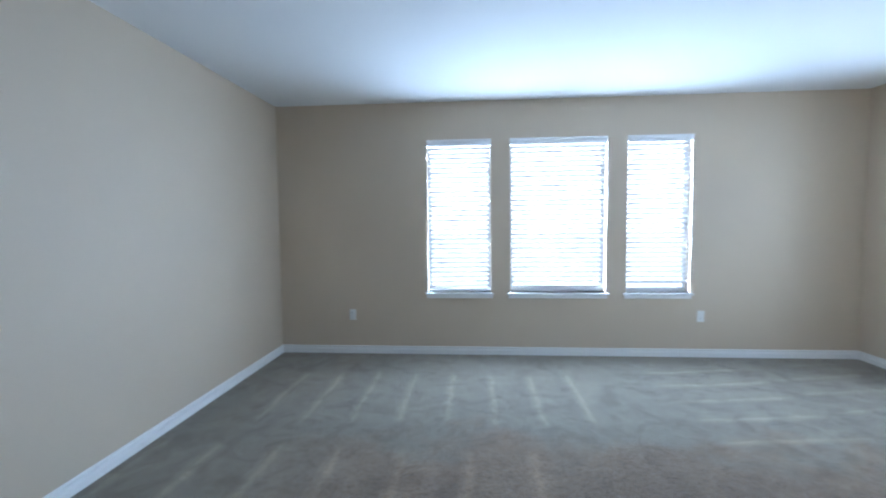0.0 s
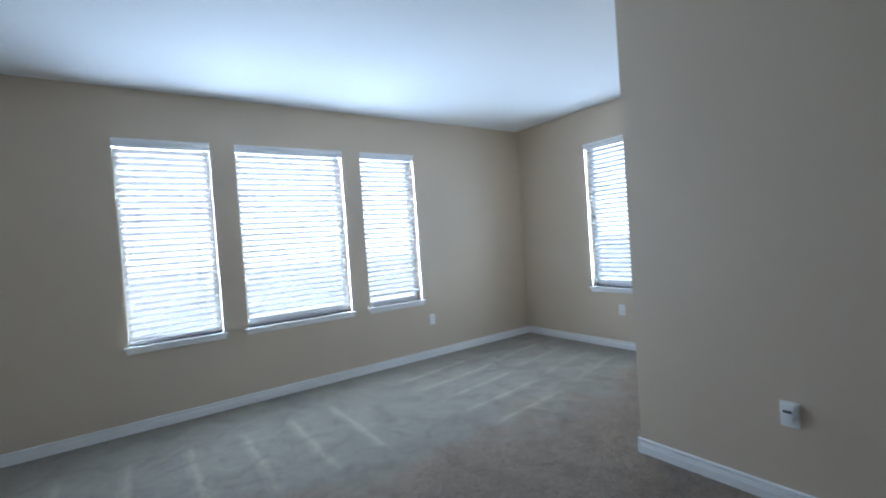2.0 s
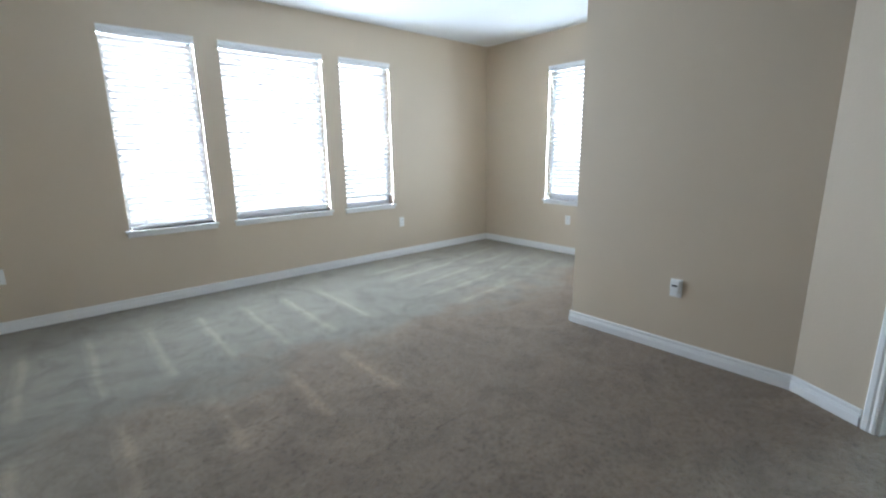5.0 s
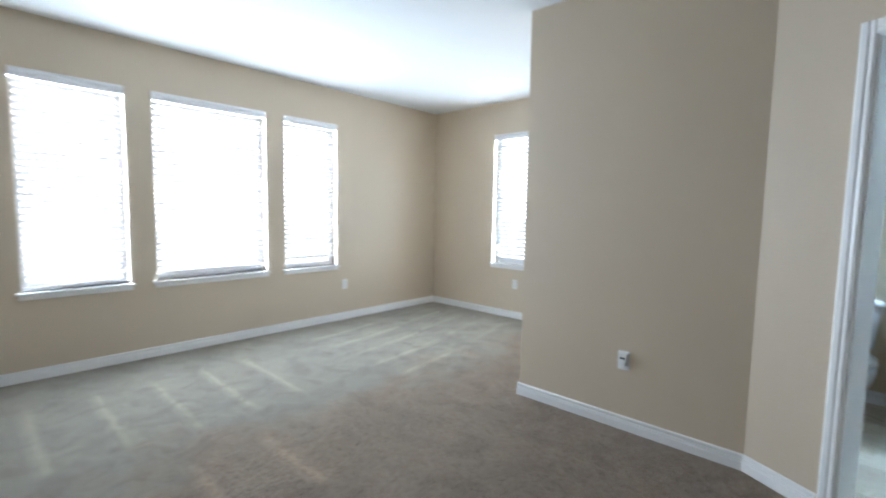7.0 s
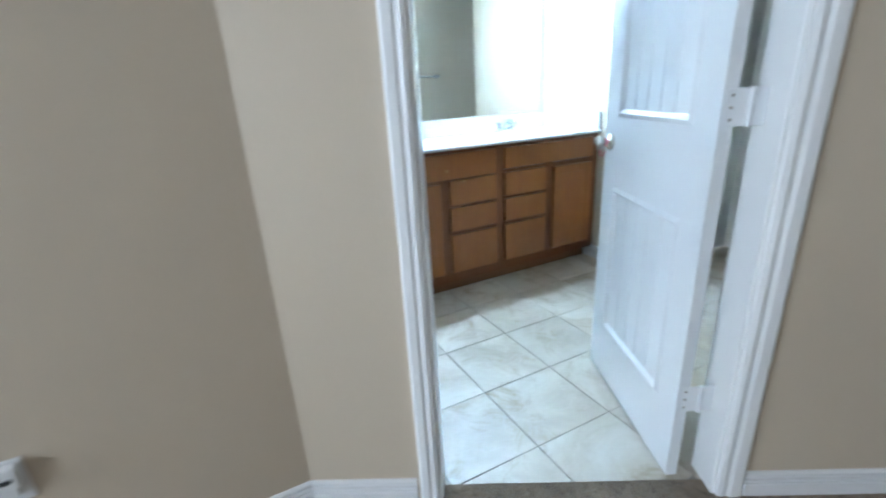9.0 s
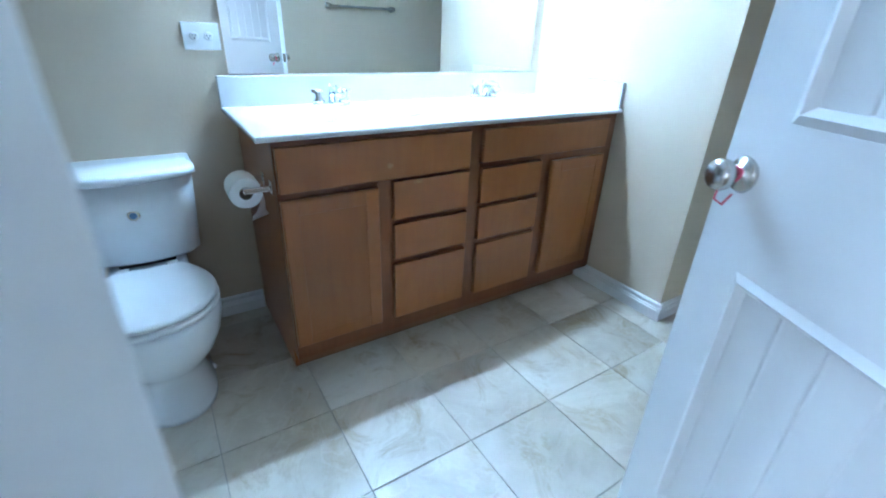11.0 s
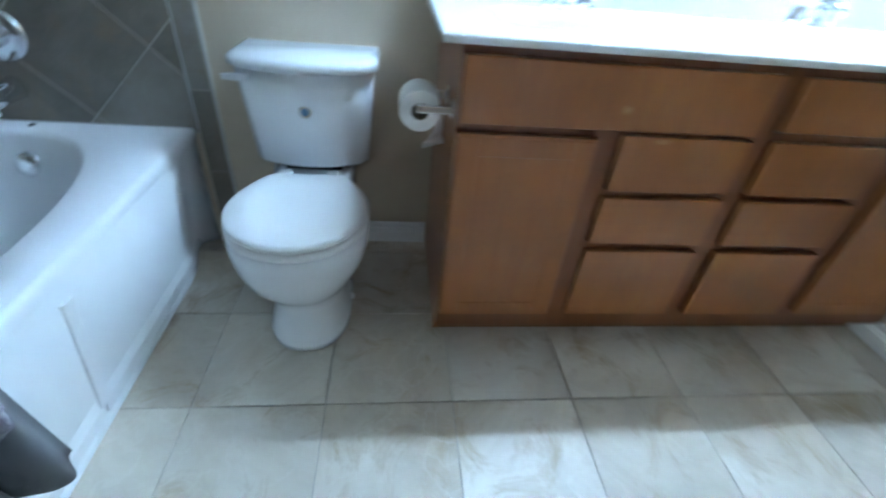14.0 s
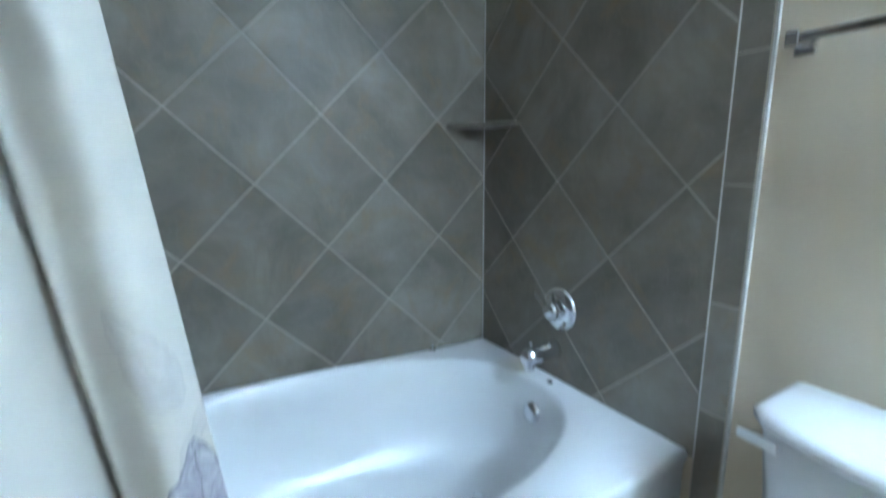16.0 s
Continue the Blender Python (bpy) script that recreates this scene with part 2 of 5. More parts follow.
FLOORTILE = make_stone("travertine_look_floor_tile", (0.40, 0.335, 0.25), (0.555, 0.49, 0.395), (0.67, 0.62, 0.54), (0.36, 0.265, 0.150), 0.40, 1.9, 0.85, 0.8)
WALLTILE = make_stone("slate_look_wall_tile", (0.150, 0.130, 0.102), (0.222, 0.196, 0.160), (0.305, 0.277, 0.235), (0.27, 0.195, 0.115), 0.42, 3.0, 0.65)

def make_wood(name, low, middle, high):
    m, n, l, b = mat(name, middle, 0.36)
    info = n.new("ShaderNodeObjectInfo")
    add = n.new("ShaderNodeVectorMath")
    add.operation = "ADD"
    cmb = n.new("ShaderNodeCombineXYZ")
    for i, k in enumerate((3.0, 7.0, 5.0)):
        l.new(calc(n, l, "MULTIPLY", info.outputs["Random"], k), cmb.inputs[i])
    g = n.new("ShaderNodeNewGeometry")
    l.new(g.outputs["Position"], add.inputs[0])
    l.new(cmb.outputs[0], add.inputs[1])
    mp = n.new("ShaderNodeMapping")
    mp.inputs["Scale"].default_value = (6, 6, 0.9)
    l.new(add.outputs[0], mp.inputs["Vector"])
    grain = noise_tex(n, l, mp.outputs[0], 5.0, 5, 0.5, 1.2)
    blotch = noise_tex(n, l, add.outputs[0], 4.5, 4, 0.6, 0.7)
    c = ramp(n, l, grain, [(0.25, low), (0.55, middle), (0.8, high)])
    c = mix(n, l, 0.55, c, ramp(n, l, blotch, [(0.3, (0.84, 0.80, 0.76)), (0.7, (1.10, 1.10, 1.10))]), "MULTIPLY")
    # two rubbed pale patches on the fronts, at height and place along the cabinet
    sp = n.new("ShaderNodeSeparateXYZ")
    l.new(g.outputs["Position"], sp.inputs[0])
    ragged = noise_tex(n, l, g.outputs["Position"], 90, 4, 0.7)
    for y, z, ry, rz in ((0.414, 0.787, 0.016, 0.013), (0.300, 0.717, 0.026, 0.009)):
        du = calc(n, l, "MULTIPLY", calc(n, l, "SUBTRACT", sp.outputs[1], y), 1 / ry)
        dv = calc(n, l, "MULTIPLY", calc(n, l, "SUBTRACT", sp.outputs[2], z), 1 / rz)
        r2 = calc(n, l, "ADD", calc(n, l, "MULTIPLY", du, du), calc(n, l, "MULTIPLY", dv, dv))
        patch = ramp(n, l, calc(n, l, "MULTIPLY_ADD", ragged, 0.9, calc(n, l, "MULTIPLY", r2, 0.5)), [(0.45, (1, 1, 1)), (0.85, (0, 0, 0))])
        c = mix(n, l, calc(n, l, "MULTIPLY", patch, 0.5), c, (0.50, 0.30, 0.13))
    l.new(c, b.inputs["Base Color"])
    b.inputs["Coat Weight"].default_value, b.inputs["Coat Roughness"].default_value = 0.25, 0.25
    bump(n, l, b, grain, 0.03, 0.0006)
    return m
WOOD = make_wood("honey_maple_veneer", (0.285, 0.098, 0.020), (0.310, 0.110, 0.023), (0.330, 0.120, 0.027))
# face frame: stained maple, darkened further for the shade between the fronts
FRAMEWOOD = make_wood("shaded_stained_maple", (0.165, 0.053, 0.012), (0.192, 0.064, 0.015), (0.22, 0.076, 0.019))
# brown wood; shade under and behind the frame is put into its colour
WOODDARK = paint("shadowed_brown_wood", (0.20, 0.085, 0.03), 0.5, 0.0, 0.1)

# printed petals: distance from the free edge, height, length, half width, lean in degrees, ink strength
PETALS = [(0.034, 0.838, 0.125, 0.038, -4, 1.0), (0.098, 0.822, 0.085, 0.021, 60, 1.0), (0.006, 0.775, 0.070, 0.018, 20, 1.0),
          (0.050, 0.595, 0.140, 0.036, -24, 1.0), (0.026, 1.000, 0.120, 0.026, 25, 0.22), (0.050, 0.935, 0.110, 0.012, -48, 0.22),
          (0.205, 0.800, 0.105, 0.022, 22, 0.9), (0.190, 0.775, 0.070, 0.019, 14, 1.0), (0.270, 0.660, 0.130, 0.050, 40, 0.9),
          (0.235, 0.650, 0.130, 0.044, -6, 0.9), (0.200, 0.660, 0.120, 0.040, -46, 0.9), (0.150, 0.560, 0.130, 0.034, 10, 1.0),
          (0.020, 0.470, 0.110, 0.032, 30, 1.0), (0.110, 0.420, 0.150, 0.042, -20, 1.0), (0.330, 0.880, 0.120, 0.032, -30, 0.8),
          (0.420, 0.720, 0.140, 0.042, 15, 0.9), (0.380, 0.480, 0.150, 0.042, -12, 1.0), (0.500, 0.900, 0.110, 0.030, 40, 0.7)]

def make_curtain():
    m, n, l, b = mat("cream_printed_curtain_cloth", (0.60, 0.57, 0.50), 0.85)
    uv = n.new("ShaderNodeTexCoord").outputs["UV"]
    su = n.new("ShaderNodeSeparateXYZ")
    l.new(uv, su.inputs[0])
    cu, cz = su.outputs[0], su.outputs[1]
    weave = noise_tex(n, l, uv, 420, 2)
    cloud = noise_tex(n, l, uv, 4.5, 5, 0.6, 0.5)
    c = mix(n, l, cloud, (0.60, 0.565, 0.49), (0.54, 0.525, 0.485))
    # washed grey-brown band, then the dark slate hem
    wavy = calc(n, l, "MULTIPLY_ADD", cloud, 0.20, cz)
    for z0, z1, tint, most in ((0.80, 0.88, (0.36, 0.345, 0.33), 0.65), (0.54, 0.74, (0.15, 0.155, 0.165), 0.92)):
        band = n.new("ShaderNodeMapRange")
        l.new(wavy, band.inputs[0])
        band.inputs[1].default_value, band.inputs[2].default_value = z0, z1
        band.inputs[3].default_value, band.inputs[4].default_value = most, 0.0
        c = mix(n, l, band.outputs[0], c, tint)
    wob = calc(n, l, "MULTIPLY_ADD", noise_tex(n, l, uv, 30, 3, 0.6), 0.026, -0.013)
    speck = noise_tex(n, l, uv, 42, 5, 0.65, 0.8)
    ink = ramp(n, l, speck, [(0.36, (0.22, 0.21, 0.25)), (0.50, (0.35, 0.34, 0.38)), (0.62, (0.47, 0.46, 0.485))])
    for pu, pz, length, half, lean, strength in PETALS:
        ca, sa = math.cos(radians(lean)), math.sin(radians(lean))
        du, dz = calc(n, l, "SUBTRACT", cu, pu), calc(n, l, "SUBTRACT", cz, pz)
        along = calc(n, l, "ADD", calc(n, l, "MULTIPLY", dz, ca / length), calc(n, l, "MULTIPLY", du, sa / length))
        across = calc(n, l, "ADD", calc(n, l, "SUBTRACT", calc(n, l, "MULTIPLY", du, ca), calc(n, l, "MULTIPLY", dz, sa)), wob)
        # round at the base, pointed at the tip
        rest = calc(n, l, "SUBTRACT", 1.0, along)
        width = calc(n, l, "MULTIPLY", calc(n, l, "MULTIPLY", calc(n, l, "POWER", calc(n, l, "MAXIMUM", along, 0.0), 0.5), calc(n, l, "POWER", calc(n, l, "MAXIMUM", rest, 0.0), 0.85)), half * 2.5)
        depth = calc(n, l, "SUBTRACT", width, calc(n, l, "ABSOLUTE", across))
        fill = ramp(n, l, calc(n, l, "MULTIPLY", depth, 100.0), [(0.02, (0, 0, 0)), (0.14, (1, 1, 1))])
        inner = ramp(n, l, calc(n, l, "MULTIPLY", depth, 100.0), [(0.15, (0, 0, 0)), (0.50, (1, 1, 1))])
        rib = ramp(n, l, calc(n, l, "MULTIPLY", calc(n, l, "ABSOLUTE", across), 100.0), [(0.05, (0, 0, 0)), (0.16, (1, 1, 1))])
        tone = mix(n, l, calc(n, l, "MULTIPLY", inner, rib), (0.165, 0.16, 0.19), ink)
        c = mix(n, l, calc(n, l, "MULTIPLY", fill, strength * 0.92), c, tone)
    l.new(c, b.inputs["Base Color"])
    bump(n, l, b, weave, 0.2, 0.0008)
    tr = n.new("ShaderNodeBsdfTranslucent")
    l.new(c, tr.inputs["Color"])
    mx = n.new("ShaderNodeMixShader")
    mx.inputs[0].default_value = 0.12
    l.new(b.outputs[0], mx.inputs[1])
    l.new(tr.outputs[0], mx.inputs[2])
    l.new(mx.outputs[0], n["Material Output"].inputs["Surface"])
    return m
CURTAIN = make_curtain()

def make_lawn():
    m, n, l, b = mat("dry_lawn", (0.2, 0.2, 0.1), 0.95)
    v = world_pos(n, l)
    l.new(ramp(n, l, noise_tex(n, l, v, 0.8, 6, 0.7), [(0.3, (0.085, 0.09, 0.07)), (0.7, (0.14, 0.14, 0.12))]), b.inputs["Base Color"])
    return m
LAWN = make_lawn()

# ---- building blocks ----
def mesh_of(name, bm, material, smooth=False):
    me = bpy.data.meshes.new(name)
    bmesh.ops.recalc_face_normals(bm, faces=bm.faces[:])
    if smooth:
        for f in bm.faces:
            f.smooth = True
    bm.to_mesh(me)
    bm.free()
    me.materials.append(material)
    return me

def part(name, bm, material, parent, label="", smooth=False, at=None):
    ob = new(name, mesh_of(name, bm, material, smooth))
    ob.parent = parent
    if at is not None:
        ob.matrix_basis = at
    if label:
        ob["label"] = label
    return ob

def thing(name, label, category, m=None, group="", kind=""):
    ob = new(name)
    ob.empty_display_size = 0.05
    if m is not None:
        ob.matrix_basis = m
    return tagged(ob, label, category, group, kind)

def solid(name, bm, material, label, category, kind="structure", smooth=False, group="", m=None):
    ob = new(name, mesh_of(name, bm, material, smooth))
    if m is not None:
        ob.matrix_basis = m
    return tagged(ob, label, category, group, kind)

def box(bm, lo, hi, bevel=0.0, seg=2, m=None):
    vs = [bm.verts.new((x, y, z)) for x in (lo[0], hi[0]) for y in (lo[1], hi[1]) for z in (lo[2], hi[2])]
    fs = [bm.faces.new([vs[i] for i in q]) for q in ((0, 1, 3, 2), (4, 6, 7, 5), (0, 4, 5, 1), (2, 3, 7, 6), (0, 2, 6, 4), (1, 5, 7, 3))]
    if m is not None:
        bmesh.ops.transform(bm, matrix=m, verts=vs)
    if bevel > 0:
        es = list({e for f in fs for e in f.edges})
        bmesh.ops.bevel(bm, geom=es, offset=bevel, segments=seg, affect="EDGES", profile=0.6)
    return bm

def B(lo, hi, bevel=0.0, seg=2):
    return box(bmesh.new(), lo, hi, bevel, seg)

def loft(bm, rings, cap0=True, cap1=True):
    rows = [[bm.verts.new(p) for p in r] for r in rings]
    k = len(rows[0])
    for a, b in zip(rows, rows[1:]):
        for i in range(k):
            bm.faces.new((a[i], a[(i + 1) % k], b[(i + 1) % k], b[i]))
    if cap0:
        bm.faces.new(rows[0][::-1])
    if cap1:
        bm.faces.new(rows[-1])
    return bm

def oval(cx, cy, hx, hy, z, n=40, p=2.0):
    out = []
    for i in range(n):
        a = 2 * math.pi * i / n
        c, s = math.cos(a), math.sin(a)
        out.append((cx + hx * math.copysign(abs(c) ** (2 / p), c), cy + hy * math.copysign(abs(s) ** (2 / p), s), z))
    return out

def tube(bm, a, b, r0, r1=None, n=18, cap=True):
    a, b = Vector(a), Vector(b)
    q = (b - a).to_track_quat("Z", "Y").to_matrix()
    r1 = r0 if r1 is None else r1
    rings = []
    for c, r in ((a, r0), (b, r1)):
        rings.append([tuple(c + q @ Vector((r * math.cos(2 * math.pi * i / n), r * math.sin(2 * math.pi * i / n), 0))) for i in range(n)])
    return loft(bm, rings, cap, cap)

def turned(bm, origin, axis, profile, n=24):
    """profile: radius and distance along the axis"""
    q = Vector(axis).to_track_quat("Z", "Y").to_matrix()
    o = Vector(origin)
    rings = [[tuple(o + q @ Vector((r * math.cos(2 * math.pi * i / n), r * math.sin(2 * math.pi * i / n), h))) for i in range(n)] for r, h in profile]
    return loft(bm, rings)

def bent(bm, pts, r, n=10):
    """a rod of even thickness along points"""
    pts = [Vector(p) for p in pts]
    rings = []
    for i, p in enumerate(pts):
        d = (pts[min(i + 1, len(pts) - 1)] - pts[max(i - 1, 0)]).normalized()
        q = d.to_track_quat("Z", "Y").to_matrix()
        rings.append([tuple(p + q @ Vector((r * math.cos(2 * math.pi * k / n), r * math.sin(2 * math.pi * k / n), 0))) for k in range(n)])
    return loft(bm, rings)

def prism(bm, poly, z0, z1):
    return loft(bm, [[(x, y, z0) for x, y in poly], [(x, y, z1) for x, y in poly]])

def local(x, y, z=0.0):
    return DIAG @ Vector((x, y, z))

# ---- large structure ----
def wall_with_openings(name, axis, at0, at1, lo, hi, top, openings, label):
    """a straight wall; openings: (from, to, sill, head)"""
    bm = bmesh.new()
    def put(a, b, z0, z1):
        if b - a > 1e-4 and z1 - z0 > 1e-4:
            if axis == "x":
                box(bm, (a, at0, z0), (b, at1, z1))
            else:
                box(bm, (at0, a, z0), (at1, b, z1))
    pos = lo
    for a, b, z0, z1 in sorted(openings):
        put(pos, a, 0, top)
        put(a, b, 0, z0)
        put(a, b, z1, top)
        pos = b
    put(pos, hi, 0, top)
    return solid(name, bm, WALL, label, "wall")

wall_with_openings("wall_north", "x", NY, NY + 0.16, WX - 0.16, EX + 0.16, CEIL, [(a, b, SILL, HEAD) for k, a, b in WINDOWS if k == "x"], "beige painted bedroom wall with three windows")
wall_with_openings("wall_east", "y", EX, EX + 0.16, BY - 0.1, NY, CEIL, [(a, b, SILL, HEAD) for k, a, b in WINDOWS if k == "y"], "beige painted bedroom wall with one window")
wall_with_openings("wall_west", "y", WX - 0.16, WX, SY - 0.16, NY, CEIL, [], "plain beige painted bedroom wall")
wall_with_openings("wall_south", "x", SY - 0.16, SY, WX, 1.96, CEIL, [], "plain beige painted bedroom wall")
wall_with_openings("wall_partition", "y", 1.96, WB, SY - 0.16, 0.112, CEIL, [], "beige painted wall between bedroom and bathroom")
wall_with_openings("wall_block_north", "x", TN + 0.012, BY, BX, EX, CEIL, [], "beige painted wall behind the bathtub")
wall_with_openings("wall_block_west", "y", BX, BX + 0.115, DC[1], TN + 0.012, CEIL, [], "beige painted bedroom wall beside the bathroom")
wall_with_openings("wall_bath_east", "y", EB, EB + 0.12, SB - 0.12, TN + 0.012, CEIL, [], "beige painted bathroom wall behind vanity and toilet")
wall_with_openings("wall_bath_south", "x", SB - 0.12, SB, PX, EB, CEIL, [], "beige painted bathroom wall at the vanity's end")
wall_with_openings("wall_closet", "y", PX, PX + 0.12, PS - 0.12, SB - 0.12, CEIL, [(-1.73, -1.01, 0, 2.05)], "beige painted wall with a closet door")
wall_with_openings("wall_bath_end", "x", PS - 0.12, PS, WB, PX, CEIL, [], "plain beige bathroom end wall")
bm = bmesh.new()
box(bm, (0.0, 0, 0), (D0, 0.115, CEIL))
box(bm, (D1, 0, 0), (1.80, 0.115, CEIL))
box(bm, (D0, 0, DTOP), (D1, 0.115, CEIL))
solid("wall_diagonal", bm, WALL, "slanting beige painted wall with the bathroom doorway", "wall", m=DIAG)

solid("ceiling", B((WX - 0.2, SY - 0.2, CEIL), (EX + 0.2, NY + 0.2, CEIL + 0.15)), CEILM, "white textured bedroom ceiling", "ceiling")
c_in = [local(0.0, 0.116), local(1.56, 0.116)]
poly = [(WB + 0.002, PS), (PX, PS), (PX, SB), (EB, SB), (EB, TN + 0.012), (BX + 0.116, TN + 0.012), (BX + 0.116, c_in[0].y), (c_in[1].x, c_in[1].y)]
bm = prism(bmesh.new(), poly, BCEIL, BCEIL + 0.06)
solid("ceiling_bathroom", bm, CEILM, "white textured bathroom ceiling", "ceiling")

t0, t1 = local(D0 - 0.01, 0.05), local(D1 + 0.01, 0.05)
w0, w1 = local(0, 0.02), local(1.6, 0.02)
j0, j1 = local(D0 - 0.01, 0.02), local(D1 + 0.01, 0.02)
poly = [(WX - 0.05, SY - 0.05), (1.98, SY - 0.05), (1.98, w1.y), (j1.x, j1.y), (t1.x, t1.y), (t0.x, t0.y), (j0.x, j0.y), (BX + 0.02, w0.y), (BX + 0.02, BY + 0.0), (BX + 0.02, BY - 0.02), (EX + 0.05, BY - 0.02), (EX + 0.05, NY + 0.05), (WX - 0.05, NY + 0.05)]
poly = [p for i, p in enumerate(poly) if i != 8]
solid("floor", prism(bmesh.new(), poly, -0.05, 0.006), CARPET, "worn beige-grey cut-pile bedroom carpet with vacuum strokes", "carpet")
tile_floor = solid("floor_bathroom", B((1.9, PS - 0.1, -0.08), (EB + 0.05, TN + 0.05, -0.006)), GROUT, "travertine-look ceramic tile bathroom floor with grey grout", "tile floor")

# baseboards: stepped profile, run by run
def baseboard_run(a, b, n):
    """from a to b along a wall whose room side points along n"""
    a, b, n = Vector((*a, 0)), Vector((*b, 0)), Vector((*n, 0)).normalized()
    prof = [(0, 0), (0.015, 0), (0.017, 0.049), (0.015, 0.053), (0.009, 0.054), (0.009, 0.058), (0.014, 0.059), (0.014, 0.063), (0.003, 0.0645), (0.003, 0.073), (0.012, 0.075), (0.012, 0.086), (0.006, 0.091), (0, 0.091)]
    return loft(bmesh.new(), [[tuple(p + n * d + Vector((0, 0, h))) for d, h in prof] for p in (a, b)])
d_out = lambda s: tuple(local(s, 0.0).xy)
d_inn = lambda s: tuple(local(s, 0.115).xy)
dn = (DIAG.to_3x3() @ Vector((0, -1, 0))).xy
RUNS = [((WX, NY), (EX, NY), (0, -1)), ((WX, SY), (WX, NY), (1, 0)), ((EX, BY), (EX, NY), (-1, 0)), ((BX - 0.015, BY), (EX, BY), (0, 1)),
        ((BX, DC[1]), (BX, BY + 0.015), (-1, 0)), (d_out(0.0), d_out(D0 - 0.062), dn), (d_out(D1 + 0.072), d_out(1.80), dn), ((1.96, -0.11), (1.96, SY), (-1, 0)),
        ((EB, 0.80), (EB, 1.53), (-1, 0)), ((PX - 0.015, SB), (3.90, SB), (0, 1)), ((PX, SB + 0.015), (PX, -0.945), (-1, 0)),
        ((PX, -1.80), (PX, PS), (-1, 0)), ((WB, PS), (WB, 0.1), (1, 0)), ((WX, SY), (1.96, SY), (0, 1)), ((BX + 0.115, 1.47), (BX + 0.115, 1.60), (1, 0))]
for a, b, n_ in RUNS:
    solid("baseboard", baseboard_run(a, b, n_), TRIM, "white stepped wooden baseboard along the wall", "baseboard")

# ---- windows, blinds ----
def to_wall(kind):
    """x along the wall, y out of the room, z up"""
    return pose(0, NY, 0) if kind == "x" else pose(EX, 0, 0, 0, 0, -90)

def span(kind, a, b):
    return (a, b) if kind == "x" else (-b, -a)

slat_mesh = {}
def window_set(i, kind, a, b, raised, slant):
    M = to_wall(kind)
    a, b = span(kind, a, b)
    w = thing("window_%d" % i, "white vinyl fixed window with a wooden sill", "window", M, kind="structure")
    y0, y1 = 0.085, 0.135
    for nm, lo, hi in (("frame_side", (a, y0, SILL), (a + 0.035, y1, HEAD)), ("frame_side", (b - 0.035, y0, SILL), (b, y1, HEAD)),
                       ("frame_rail", (a + 0.035, y0, HEAD - 0.035), (b - 0.035, y1, HEAD)), ("frame_rail", (a + 0.035, y0, SILL), (b - 0.035, y1, SILL + 0.045))):
        part(nm, B(lo, hi, 0.004, 1), VINYL, w)
    for z0, z1, y in ((SILL + 0.045, HEAD - 0.035, 0.11),):
        p = part("pane", B((a + 0.035, y, z0), (b - 0.035, y + 0.004, z1)), GLASS, w, "clear window glass")
        p.visible_shadow = False
    part("sill", B((a - 0.03, -0.032, SILL - 0.022), (b + 0.03, 0.085, SILL), 0.006, 3), TRIM, w, "white painted wooden sill")
    part("apron", B((a - 0.018, -0.014, SILL - 0.058), (b + 0.018, 0.0, SILL - 0.022), 0.004, 2), TRIM, w, "white painted apron moulding under the sill")
    # blind
    bl = thing("window_blind", "white two-inch slatted window blind, lowered and tilted half open", "blind", M, group="bedroom window blinds")
    bm = bmesh.new()
    prof = [(0.006, -0.064), (-0.013, -0.064), (-0.016, -0.060), (-0.016, -0.049), (-0.011, -0.046), (-0.011, -0.030), (-0.017, -0.026), (-0.022, -0.018), (-0.026, -0.014), (-0.026, 0.001), (-0.022, 0.003), (0.0, 0.003), (0.006, -0.001)]
    loft(bm, [[(x, y, HEAD + z) for y, z in prof] for x in (a - 0.003, b + 0.003)])
    part("valance", bm, VINYL, bl, "white moulded valance")
    part("headrail", B((a + 0.008, 0.012, HEAD - 0.050), (b - 0.008, 0.066, HEAD - 0.004), 0.003, 1), VINYL, bl)
    wd = b - a - 0.022
    key = round(wd, 3)
    if key not in slat_mesh:
        bm = bmesh.new()
        prof = [(-0.025, -0.0005), (-0.012, 0.0018), (0, 0.0026), (0.012, 0.0018), (0.025, -0.0005), (0.025, -0.0028), (0.012, -0.0006), (0, 0.0002), (-0.012, -0.0006), (-0.025, -0.0028)]
        loft(bm, [[(x, y, z) for y, z in prof] for x in (-wd / 2, wd / 2)])
        slat_mesh[key] = mesh_of("slat", bm, SLAT)
    bottom = SILL + raised
    n = int((HEAD - 0.066 - bottom - 0.03) / 0.0500)
    for k in range(n):
        z = HEAD - 0.086 - k * 0.0500
        low = max(0.0, 1 - (n - 1 - k) / 5.0) if slant else 0.0
        s = new("slat", slat_mesh[key])
        s.parent = bl
        s.matrix_basis = pose((a + b) / 2, 0.040, z + random.uniform(-0.0006, 0.0006), SLAT_TILT + random.uniform(-0.5, 0.5), -slant * low + random.uniform(-0.06, 0.06), 0)
    zb = HEAD - 0.086 - n * 0.0500 - 0.004
    part("bottom_rail", B((-wd / 2, -0.026, -0.012), (wd / 2, 0.026, 0.012), 0.004, 2), VINYL, bl, at=pose((a + b) / 2, 0.040, max(zb, SILL + 0.016 + abs(slant) * 0.006), 0, -slant, 0))
    for fx in ((0.2, 0.8) if b - a < 0.8 else (0.15, 0.85)):
        x = a + (b - a) * fx
        for y in (0.0135, 0.0665):
            part("ladder_cord", tube(bmesh.new(), (x, y, zb), (x, y, HEAD - 0.05), 0.0014, n=6), CORD, bl)
